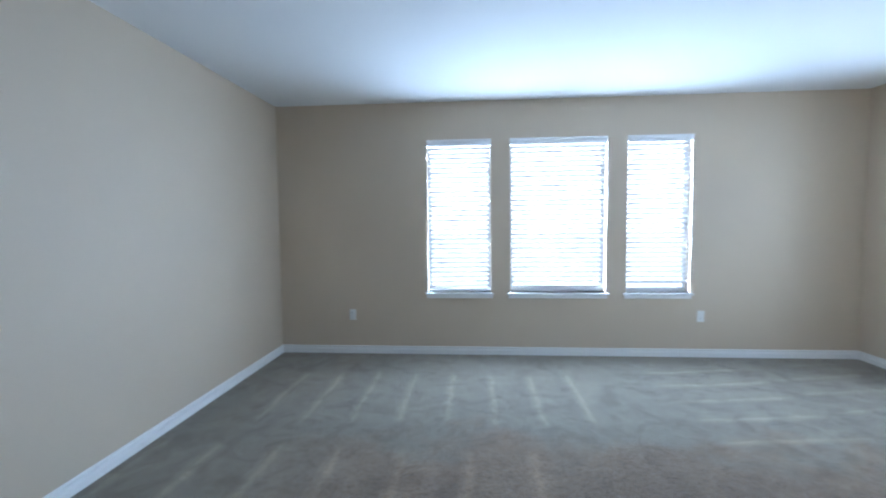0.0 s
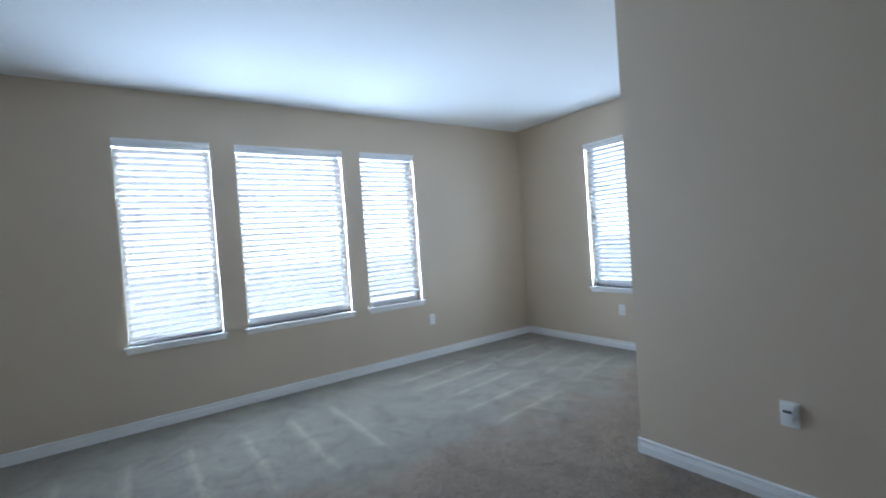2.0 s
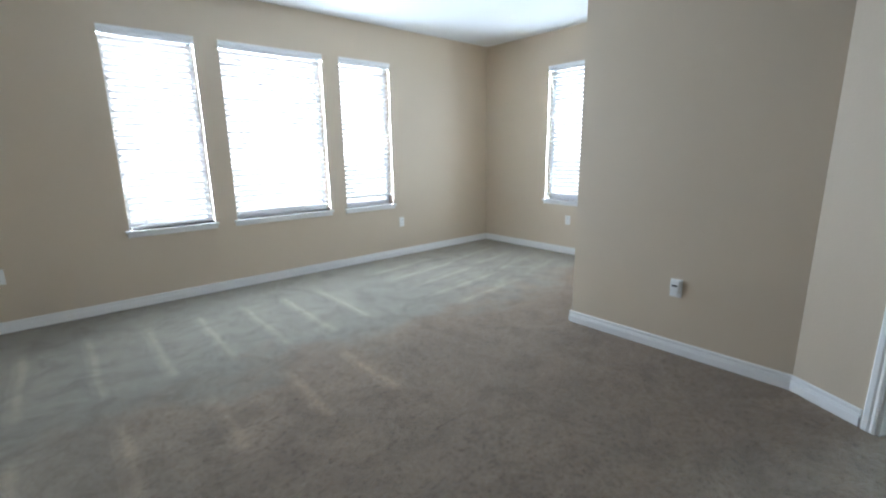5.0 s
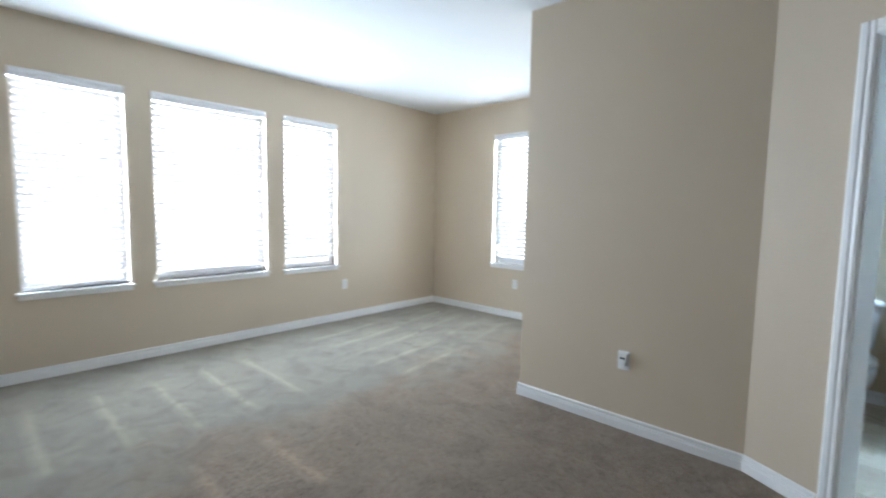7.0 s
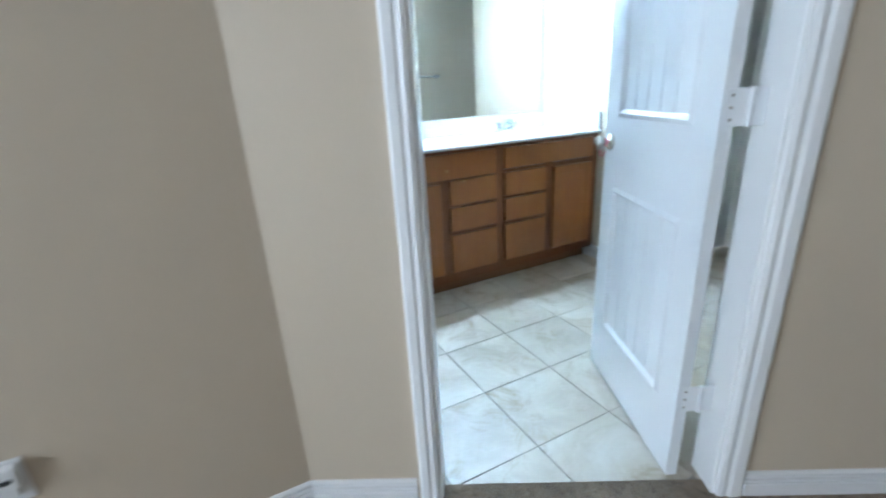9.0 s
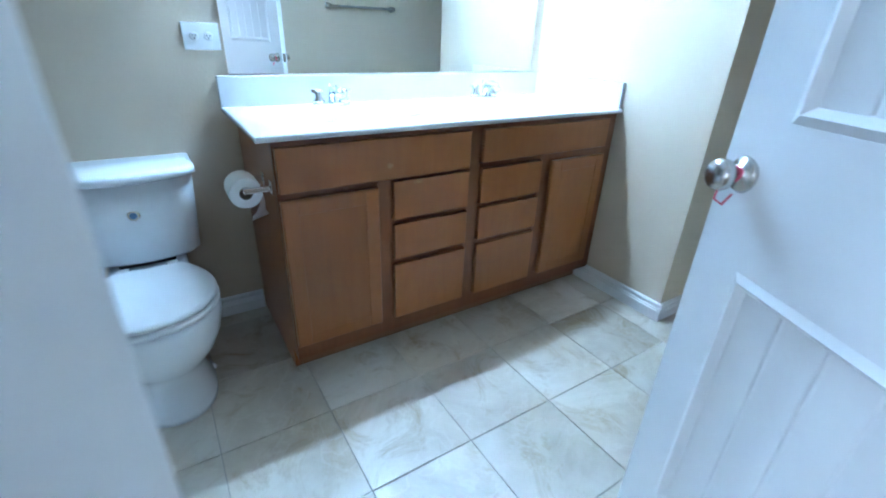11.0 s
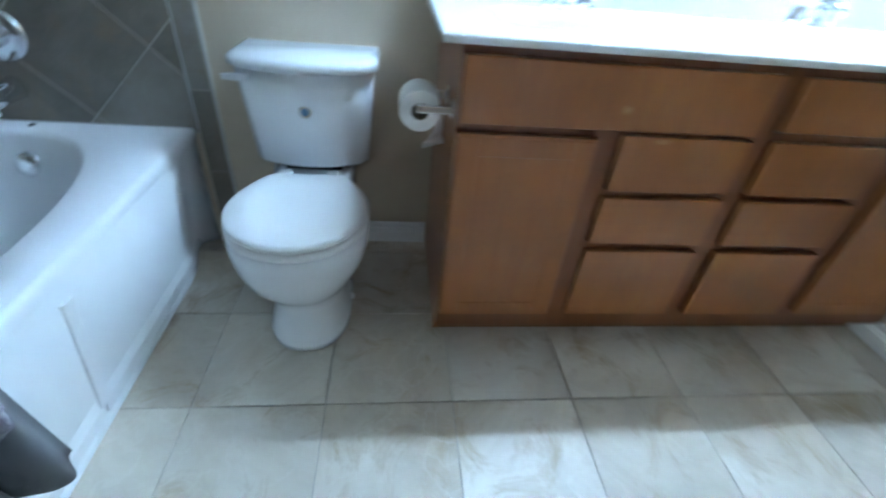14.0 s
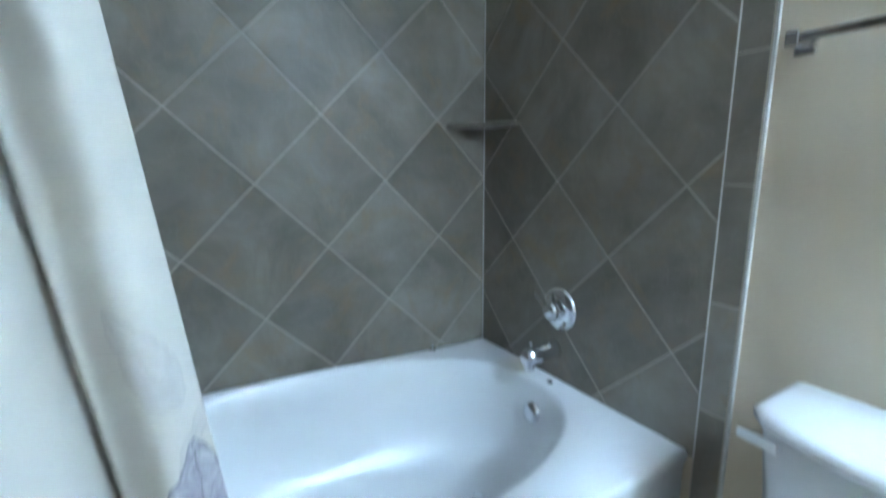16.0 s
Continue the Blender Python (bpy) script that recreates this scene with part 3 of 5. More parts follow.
    for fx, zt in ((0.14, 1.42 if i != 2 else 1.50), (0.86, 1.10 if i != 2 else 1.18)):
        x = a + (b - a) * fx
        part("pull_cord", tube(bmesh.new(), (x, -0.004, zt), (x, -0.004, HEAD - 0.052), 0.0012, n=6), CORD, bl)
        part("cord_tassel", turned(bmesh.new(), (x, -0.004, zt - 0.028), (0, 0, 1), [(0.003, 0), (0.0065, 0.004), (0.0055, 0.02), (0.002, 0.029)], 10), PLASTIC, bl, "small plastic cord tassel")
SPECS = [(0.008, 1.6), (0.012, 0.0), (0.075, 0.0), (0.010, 0.0)]
for i, ((k, a, b), (raised, slant)) in enumerate(zip(WINDOWS, SPECS), 1):
    window_set(i, k, a, b, raised, slant)

# bright haze beyond the lawn
def make_haze():
    m, n, l, b = mat("bright_daylight_haze", (0.0, 0.0, 0.0), 1.0)
    b.inputs["Emission Color"].default_value = (1.0, 0.98, 0.95, 1)
    b.inputs["Emission Strength"].default_value = HAZE
    return m
HAZEM = make_haze()
solid("backdrop", B((-160, NY + 60, -0.55), (120, NY + 60.2, 70)), HAZEM, "bright hazy daylight sky far outside the windows", "sky backdrop")
solid("backdrop_side", B((EX + 116, -60, -0.55), (EX + 116.2, NY + 59, 70)), HAZEM, "bright hazy daylight sky far outside the side window", "sky backdrop")

# outdoors, seen in slivers between the slats
solid("ground", B((-300, NY + 0.5, -0.75), (300, 300, -0.55)), LAWN, "dry patchy lawn outside the windows", "lawn")
solid("ground_side", B((EX + 0.6, -200, -0.75), (300, NY + 0.5, -0.55)), LAWN, "dry patchy lawn outside the side window", "lawn")

# ---- doors ----
def door_frame(name, m, w0, w1, depth, label, hinge_wide=1.0):
    """jambs and casings round a doorway; x along the wall, y through it"""
    f = thing(name, label, "door frame", m, kind="structure")
    t = 0.018
    part("jamb", B((w0 - 0.001, -0.002, 0), (w0 + t, depth + 0.002, DTOP), 0.002, 1), TRIM, f)
    part("jamb", B((w1 - t, -0.002, 0), (w1 + 0.001, depth + 0.002, DTOP), 0.002, 1), TRIM, f)
    part("head_jamb", B((w0 + t, -0.002, DTOP - t), (w1 - t, depth + 0.002, DTOP + 0.001), 0.002, 1), TRIM, f)
    cw = 0.058
    prof = [(0.0, 0.0), (0.0, 0.011), (0.010, 0.016), (0.022, 0.013), (0.030, 0.018), (0.050, 0.018), (cw, 0.012), (cw, 0.0)]
    for side, y, sg in (("bedroom", 0.0, -1), ("bathroom", depth, 1)):
        for x, sx, wide in ((w0 + 0.006, -1, 1.0), (w1 - 0.006, 1, hinge_wide if side == "bedroom" else 1.0)):
            rings = [[(x + sx * d * wide, y + sg * h, z) for d, h in prof] for z in (0.0, DTOP + cw - 0.006)]
            part("casing", loft(bmesh.new(), rings), TRIM, f)
        rings = [[(x, y + sg * h, DTOP - 0.006 + d) for d, h in prof] for x in (w0 + 0.006, w1 - 0.006)]
        part("head_casing", loft(bmesh.new(), rings), TRIM, f)
    return f

def ring_moulding(outline, inner, y0, y1, sg):
    """a raised moulding between two outlines in the door's plane"""
    k = len(outline)
    bm = bmesh.new()
    mid = [((a[0] + b[0]) / 2, (a[1] + b[1]) / 2) for a, b in zip(outline, inner)]
    rows = [[bm.verts.new((x, y0, z)) for x, z in outline], [bm.verts.new((x, y0 + sg * y1, z)) for x, z in mid], [bm.verts.new((x, y0 - sg * 0.007, z)) for x, z in inner]]
    for a, b in zip(rows, rows[1:]):
        for i in range(k):
            bm.faces.new((a[i], a[(i + 1) % k], b[(i + 1) % k], b[i]))
    return bm

def panel_outline(x0, x1, z0, z1, arch, inset):
    x0, x1, z0, z1 = x0 + inset, x1 - inset, z0 + inset, z1 - inset
    pts = [(x0, z0), (x1, z0), (x1, z1)]
    steps = 14
    for i in range(1, steps):
        u = i / steps
        pts.append((x1 + (x0 - x1) * u, z1 + arch * math.sin(math.pi * u)))
    pts.append((x0, z1))
    return pts

def panel_door(name, m, width, height, label, knob_z, knob_x, band=False):
    """hinge edge at x 0, one face at y 0 and the other at y -0.035"""
    d = thing(name, label, "door", m)
    st = 0.105
    T = 0.035
    x0, x1 = st, width - st
    lo = (0.245, 0.845)
    up = (1.10, height - 0.24)
    # leaf: frame round two sunk panels
    bm = bmesh.new()
    box(bm, (0, -T, 0.012), (x0, 0, height))
    box(bm, (x1, -T, 0.012), (width, 0, height))
    box(bm, (x0, -T, 0.012), (x1, 0, lo[0]))
    box(bm, (x0, -T, lo[1]), (x1, 0, up[0]))
    steps, arch = 14, 0.075
    for i in range(steps):
        u0, u1 = i / steps, (i + 1) / steps
        a0, a1 = x0 + (x1 - x0) * u0, x0 + (x1 - x0) * u1
        z0, z1 = up[1] + arch * math.sin(math.pi * u0), up[1] + arch * math.sin(math.pi * u1)
        vs = [bm.verts.new(p) for p in ((a0, -T, z0), (a1, -T, z1), (a1, -T, height), (a0, -T, height), (a0, 0, z0), (a1, 0, z1), (a1, 0, height), (a0, 0, height))]
        for q in ((0, 1, 2, 3), (4, 7, 6, 5), (0, 4, 5, 1), (3, 2, 6, 7)):
            bm.faces.new([vs[j] for j in q])
    part("leaf_frame", bm, DOORM, d)
    for z0, z1, ar in ((lo[0], lo[1], 0.0), (up[0], up[1], arch)):
        for y, sg in ((0.0, 1), (-T, -1)):
            part("panel_moulding", ring_moulding(panel_outline(x0, x1, z0, z1, ar, 0.0), panel_outline(x0, x1, z0, z1, ar, 0.030), y - sg * 0.001, 0.008, sg), DOORM, d)
        n = 5
        gap = (x1 - x0 - 0.05) / n
        for k in range(n):
            a = x0 + 0.025 + k * gap
            um = (k + 0.5) / n
            zt = z1 - 0.015 + ar * 0.93 * math.sin(math.pi * um)
            part("panel_plank", B((a + 0.002, -T + 0.006, z0 + 0.02), (a + gap - 0.002, -0.006, zt), 0.004, 2), DOORM, d)
        part("panel_back", B((x0, -T + 0.010, z0), (x1, -0.010, z1 + ar)), DOORM, d)
    prof = [(0.030, 0.0), (0.032, 0.004), (0.028, 0.009), (0.012, 0.012), (0.011, 0.026), (0.017, 0.030), (0.026, 0.037), (0.028, 0.046), (0.024, 0.056), (0.012, 0.061)]
    for y, sg in ((0.0, 1), (-T, -1)):
        part("knob", turned(bmesh.new(), (knob_x, y, knob_z), (0, sg, 0), prof, 28), NICKEL, d, "brushed nickel door knob", True)
    part("latch_plate", B((width - 0.0005, -T + 0.006, knob_z - 0.03), (width + 0.0015, -0.006, knob_z + 0.03), 0.0006, 1), NICKEL, d)
    if band:
        pts = [(knob_x + 0.014 * math.cos(a), 0.020 + 0.004 * math.sin(2 * a), knob_z + 0.014 * math.sin(a)) for a in [2 * math.pi * i / 20 for i in range(21)]]
        pts += [(knob_x + 0.012, 0.03, knob_z - 0.012), (knob_x + 0.004, 0.04, knob_z - 0.045), (knob_x - 0.012, 0.036, knob_z - 0.05), (knob_x - 0.016, 0.026, knob_z - 0.03)]
        rb = new("rubber_band", mesh_of("rubber_band", bent(bmesh.new(), pts, 0.0022, 8), RUBBER, True))
        rb.matrix_basis = m
        tagged(rb, "thin red rubber band looped round the door knob", "rubber band")
    return d

door_frame("door_1", DIAG, D0, D1, 0.115, "white wooden bathroom door frame with moulded casing", 1.3)
LEAF = 0.672
bath_door = panel_door("bathroom_door", pose(2.232, 0.490, 0, 0, 0, -24.8), LEAF, 2.03, "white two-panel arched door, open, with plank-grooved panels", 1.005, LEAF - 0.052, True)
for z in (0.31, 1.15, 1.86):
    bm = tube(bmesh.new(), (-0.006, -0.066, z - 0.046), (-0.006, -0.066, z + 0.046), 0.0065, n=12)
    box(bm, (-0.005, -0.108, z - 0.044), (-0.002, -0.006, z + 0.044), 0.0008, 1)
    hg = part("hinge", bm, DOORM, bath_door, "white painted door hinge")
    for dz in (-0.028, 0.0, 0.028):
        part("screw", turned(bmesh.new(), (-0.005, -0.020, z + dz), (-1, 0, 0), [(0.004, 0), (0.004, 0.0008), (0.002, 0.0014)], 8), NICKEL, hg)
CLOSET = pose(PX, -1.01, 0, 0, 0, -90)
door_frame("door_2", CLOSET, 0.0, 0.72, 0.12, "white wooden closet door frame with moulded casing")
closet = panel_door("closet_door", pose(PX + 0.025, -1.712, 0, 0, 0, 90), 0.684, 2.025, "white two-panel arched closet door, closed, with plank-grooved panels", 1.0, 0.684 - 0.07)

stop = thing("door_stop", "small spring door stop with dark rubber tip on casing", "door stop", pose(PX - 0.017, -0.975, 0.055))
part("base", turned(bmesh.new(), (0.002, 0, 0), (-1, 0, 0), [(0.011, 0), (0.011, 0.005), (0.007, 0.008)], 14), NICKEL, stop)
part("spring", bent(bmesh.new(), [(-0.004 - 0.0007 * k, 0.0055 * math.cos(k * 0.9), 0.0055 * math.sin(k * 0.9)) for k in range(70)], 0.0012, 6), NICKEL, stop)
part("tip", turned(bmesh.new(), (-0.050, 0, 0), (-1, 0, 0), [(0.008, 0), (0.010, 0.004), (0.010, 0.016), (0.006, 0.020)], 14), DARK, stop, "dark rubber tip")

# ---- bedroom outlets ----
def outlet(m, label, group="bedroom outlets", plugged=False):
    o = thing("wall_outlet", label, "outlet", m, group)
    part("cover_plate", B((-0.036, -0.006, -0.058), (0.036, 0.0, 0.058), 0.003, 2), PLASTIC, o)
    for z in (-0.022, 0.022):
        part("socket", B((-0.017, -0.008, z - 0.014), (0.017, -0.004, z + 0.014), 0.004, 2), PLASTIC, o)
        bm = bmesh.new()
        box(bm, (-0.0075, -0.0085, z - 0.002), (-0.0055, -0.0075, z + 0.007))
        box(bm, (0.0055, -0.0085, z - 0.002), (0.0075, -0.0075, z + 0.006))
        part("slots", bm, DARK, o)
    if plugged:
        q = thing("plug_in_night_light", "small white plug-in device in a wall outlet", "night light", m)
        part("housing", B((-0.029, -0.032, -0.006), (0.029, -0.009, 0.052), 0.008, 3), PLASTIC, q)
        part("slot", B((-0.017, -0.0335, 0.014), (0.017, -0.031, 0.025), 0.003, 2), DARK, q, "dark oval vent slot")
        part("foot", B((-0.018, -0.026, -0.030), (0.018, -0.009, -0.006), 0.004, 2), PLASTIC, q)
    return o
outlet(pose(-0.516, NY, 0.43), "white duplex wall outlet above the baseboard")
outlet(pose(3.115, NY, 0.43), "white duplex wall outlet above the baseboard")
outlet(pose(EX, 4.20, 0.43, 0, 0, -90), "white duplex wall outlet above the baseboard")
outlet(pose(BX, 2.145, 0.435, 0, 0, -90), "white duplex wall outlet with a device plugged in", plugged=True)

# ---- vanity ----
VF, VL, VR = 3.823, 0.795, -0.777     # front of the face frame, ends
van = thing("bathroom_vanity", "honey-brown wooden double-sink vanity cabinet with flat drawers", "vanity", pose(VF, (VL + VR) / 2, 0))
VM = pose(-VF, -(VL + VR) / 2, 0)
def vbox(name, lo, hi, bev=0.0, material=WOOD, parent=None, label="", seg=2):
    return part(name, box(bmesh.new(), lo, hi, bev, seg, VM), material, parent or van, label)
vbox("side_panel", (VF + 0.019, VL - 0.016, 0.085), (4.395, VL, 0.9015))
vbox("side_foot", (VF + 0.07, VL - 0.016, 0.0), (4.395, VL, 0.085))
vbox("side_panel", (VF + 0.019, VR, 0.085), (4.395, VR + 0.016, 0.9015))
vbox("side_foot", (VF + 0.07, VR, 0.0), (4.395, VR + 0.016, 0.085))
vbox("cabinet_bottom", (VF + 0.019, VR + 0.016, 0.085), (4.395, VL - 0.016, 0.10))
vbox("toe_kick", (VF + 0.07, VR + 0.016, 0.0), (VF + 0.085, VL - 0.016, 0.085), material=WOODDARK)
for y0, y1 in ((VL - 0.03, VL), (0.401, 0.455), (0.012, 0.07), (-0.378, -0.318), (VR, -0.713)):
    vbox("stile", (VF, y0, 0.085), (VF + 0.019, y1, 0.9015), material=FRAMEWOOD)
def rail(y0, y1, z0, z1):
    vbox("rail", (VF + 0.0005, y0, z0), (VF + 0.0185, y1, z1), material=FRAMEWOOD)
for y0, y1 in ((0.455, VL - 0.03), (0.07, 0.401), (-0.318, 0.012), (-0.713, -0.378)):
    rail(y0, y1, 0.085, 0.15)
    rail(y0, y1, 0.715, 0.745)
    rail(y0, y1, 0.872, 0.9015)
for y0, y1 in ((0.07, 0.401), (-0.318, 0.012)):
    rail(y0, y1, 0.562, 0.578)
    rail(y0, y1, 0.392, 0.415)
vbox("cabinet_back", (VF + 0.03, VR + 0.02, 0.11), (VF + 0.034, VL - 0.02, 0.88), material=WOODDARK)
def front(name, y0, y1, z0, z1, label=""):
    return vbox(name, (VF - 0.021, y0, z0), (VF - 0.0006, y1, z1), 0.005, parent=van, label=label, seg=3)
front("false_front", 0.072, 0.790, 0.737, 0.882, "wide flat false drawer front below the sink")
front("false_front", -0.712, 0.010, 0.752, 0.880, "wide flat false drawer front below the sink")
for y0, y1 in ((0.072, 0.400), (-0.316, 0.010)):
    for z0, z1 in ((0.580, 0.727), (0.418, 0.562), (0.150, 0.394)):
        front("drawer_front", y0, y1, z0, z1)
def cabinet_door(y0, y1, z0, z1):
    dd = front("cabinet_door", y0, y1, z0, z1, "flat-panel wooden cabinet door with a routed frame")
    f = 0.052
    bm = bmesh.new()
    X = VF - 0.021
    # routed frame standing proud of the middle
    for lo, hi in (((X - 0.004, y0 + 0.004, z0 + 0.004), (X, y0 + f, z1 - 0.004)), ((X - 0.004, y1 - f, z0 + 0.004), (X, y1 - 0.004, z1 - 0.004)),
                   ((X - 0.004, y0 + f, z0 + 0.004), (X, y1 - f, z0 + f)), ((X - 0.004, y0 + f, z1 - f), (X, y1 - f, z1 - 0.004))):
        box(bm, lo, hi, 0.0018, 1, VM)
    part("frame_moulding", bm, WOOD, dd)
cabinet_door(0.457, 0.792, 0.150, 0.714)
cabinet_door(-0.714, -0.380, 0.150, 0.717)

# worktop with two moulded basins
CF, CL, CR, CT = 3.795, 0.842, -0.778, 0.92
def worktop():
    bm = bmesh.new()
    nx, ny = 60, 150
    basins = [(4.10, 0.430, 0.145, 0.235), (4.10, -0.335, 0.145, 0.235)]
    def height(x, y):
        z = CT
        for cx, cy, hx, hy in basins:
            r = (abs((x - cx) / hx) ** 4.5 + abs((y - cy) / hy) ** 4.5) ** (1 / 4.5)
            if r < 1.08:
                u = max(0.0, min(1.0, (1.08 - r) / 0.50))
                z = CT - 0.13 * (u * u * (3 - 2 * u)) - 0.004 * min(1, (1.08 - r) / 0.08)
        return z
    X1 = 4.396
    grid = [[bm.verts.new((CF + 0.004 + (X1 - CF - 0.004) * i / nx, CR + (CL - 0.004 - CR) * j / ny, height(CF + (X1 - CF) * i / nx, CR + (CL - CR) * j / ny))) for j in range(ny + 1)] for i in range(nx + 1)]
    for i in range(nx):
        for j in range(ny):
            bm.faces.new((grid[i][j], grid[i + 1][j], grid[i + 1][j + 1], grid[i][j + 1]))
    # front and end edges, softly rounded
    def skirt(line, off):
        prev = line
        for dx, dz in ((1.0, -0.004), (1.0, -0.015), (0.6, -0.018), (-3.0, -0.018)):
            cur = [bm.verts.new((v.co.x - 0.004 * off[0] * dx, v.co.y + 0.004 * off[1] * dx, CT + dz)) for v in line]
            for a in range(len(line) - 1):
                bm.faces.new((prev[a], prev[a + 1], cur[a + 1], cur[a]))
            prev = cur
    skirt(grid[0], (1, 0))
    skirt([grid[i][ny] for i in range(nx + 1)], (0, 1))
    return bm
wt = thing("countertop", "white cultured marble vanity top with two moulded basins", "countertop", pose(CF, 0, CT))
part("slab", (lambda b: (bmesh.ops.translate(b, vec=(-CF, 0, -CT), verts=b.verts[:]), b)[1])(worktop()), MARBLE, wt, smooth=True)
part("backsplash", box(bmesh.new(), (4.374, CR, CT - 0.002), (4.397, CL, 1.032), 0.004, 2, pose(-CF, 0, -CT)), MARBLE, wt)
part("side_splash", box(bmesh.new(), (CF + 0.012, CR - 0.001, CT - 0.002), (4.374, CR + 0.018, 1.032), 0.004, 2, pose(-CF, 0, -CT)), MARBLE, wt)
for cy in (0.430, -0.335):
    part("drain", turned(bmesh.new(), (4.10 - CF, cy, 0.793 - CT), (0, 0, 1), [(0.022, 0), (0.022, 0.003), (0.018, 0.005), (0.008, 0.004)], 20), CHROME, wt, "chrome sink drain", True)

def basin_faucet(y):
    f = thing("basin_faucet", "chrome two-handle basin faucet behind the sink", "faucet", pose(4.285, y, CT), "vanity faucets")
    part("base_plate", loft(bmesh.new(), [oval(0, 0, 0.026, 0.080, z, 32, 3) for z in (0.0, 0.010)] + [oval(0, 0, 0.022, 0.074, 0.015, 32, 3)]), CHROME, f, smooth=False)
    pts = [(0.0, 0, 0.012), (-0.005, 0, 0.045), (-0.022, 0, 0.066), (-0.055, 0, 0.074), (-0.095, 0, 0.066), (-0.110, 0, 0.052)]
    part("spout", bent(bmesh.new(), pts, 0.0155, 14), CHROME, f, smooth=True)
    part("lift_rod", tube(bmesh.new(), (0.016, 0, 0.01), (0.016, 0, 0.085), 0.003, n=8), CHROME, f)
    for s in (-1, 1):
        h = part("handle", turned(bmesh.new(), (0, s * 0.052, 0.013), (0, 0, 1), [(0.023, 0), (0.024, 0.012), (0.017, 0.024), (0.020, 0.040), (0.017, 0.050), (0.006, 0.054)], 20), CHROME, f, smooth=True)
        part("lever", loft(bmesh.new(), [[(0.0 + dx, s * 0.052 + s * d + dy * 0, 0.046 + d * 0.32 + dz) for dx, dz in ((-0.010, 0), (0.010, 0), (0.008, 0.014), (-0.008, 0.014))] for d, dy in ((-0.012, 0), (0.012, 0), (0.030, 0))]), CHROME, h)
    return f
basin_faucet(0.440)
basin_faucet(-0.337)

mir = thing("wall_mirror", "large frameless rectangular wall mirror above the vanity", "mirror", pose(EB, 0, 1.036))
part("glass", B((-0.008, -0.725, 0.0), (-0.002, 0.797, 1.040)), MIRROR, mir)
bm = bmesh.new()
for y in (0.55, -0.45):
    box(bm, (-0.011, y - 0.012, 1.028), (-0.0005, y + 0.012, 1.050), 0.002, 1)
part("clips", bm, PLASTIC, mir, "clear plastic mirror clips")

# vanity light
vl = thing("vanity_light", "four-shade chrome vanity light bar, lit, above the mirror", "wall lamp", pose(EB, 0.012, 2.29))
part("back_bar", B((-0.028, -0.39, -0.035), (0.0, 0.39, 0.035), 0.008, 3), CHROME, vl, "polished chrome back bar")
SHADE = make_shade()
for k in range(4):
    y = 0.2835 - 0.189 * k
    part("arm", bent(bmesh.new(), [(-0.02, y, 0.0), (-0.09, y, 0.022), (-0.16, y, 0.024), (-0.195, y, 0.006), (-0.20, y, -0.02)], 0.007, 10), CHROME, vl, smooth=True)
    part("holder", turned(bmesh.new(), (-0.20, y, -0.060), (0, 0, 1), [(0.030, 0), (0.031, 0.02), (0.018, 0.036), (0.010, 0.045)], 20), NICKEL, vl, "metal shade holder", True)
    # bell open below, with the bulb inside it
    bell = [(0.026, 0.124), (0.040, 0.102), (0.054, 0.060), (0.060, 0.014), (0.060, 0.0), (0.057, 0.0), (0.057, 0.014), (0.051, 0.059), (0.037, 0.100), (0.024, 0.119)]
    part("shade", turned(bmesh.new(), (-0.20, y, -0.182), (0, 0, 1), bell, 28), SHADE, vl, "glowing frosted glass bell shade", True)
    bulb = new("vanity_bulb", bpy.data.lights.new("vanity_bulb", "POINT"))
    bulb.data.energy, bulb.data.shadow_soft_size, bulb.data.color = BULB_WATTS, 0.022, (0.63, 0.86, 1.0)
    bulb.location = (EB - 0.20, 0.012 + y, 2.29 - 0.182 + 0.042)

# switch plate and towel bars
sp = thing("outlet_plate", "white two-gang wall plate with two outlets", "outlet", pose(EB, 0.865, 1.163, 0, 0, -90))
part("cover_plate", B((-0.060, -0.006, -0.045), (0.060, 0.0, 0.045), 0.003, 2), PLASTIC, sp)
for x in (-0.023, 0.023):
    part("socket", turned(bmesh.new(), (x, -0.005, 0.0), (0, -1, 0), [(0.015, 0), (0.015, 0.003), (0.012, 0.004)], 18), PLASTIC, sp)
    bm = bmesh.new()
    for dx, dz in ((-0.005, 0.003), (0.005, 0.003), (0, -0.006)):
        box(bm, (x + dx - 0.0015, -0.0098, dz - 0.003), (x + dx + 0.0015, -0.0085, dz + 0.003))
    part("slots", bm, DARK, sp)

def towel_bar(m, length, label):
    t = thing("towel_bar", label, "towel bar", m, "bathroom towel bars")
    for x in (0, length):
        part("bracket", B((x - 0.020, -0.012, -0.024), (x + 0.020, 0.0, 0.024), 0.004, 2), CHROME, t)
        part("post", B((x - 0.012, -0.074, -0.014), (x + 0.012, -0.012, 0.014), 0.003, 2), CHROME, t)
    part("bar", B((0.012, -0.068, -0.0085), (length - 0.012, -0.052, 0.0085), 0.002, 2), CHROME, t)
    return t
towel_bar(pose(EB, 1.470, 1.466, 0, 0, -90), 0.595, "square chrome towel bar on the wall over the toilet")
towel_bar(pose(WB, -1.02, 1.385, 0, 0, 90), 0.61, "square chrome towel bar on the bathroom wall")

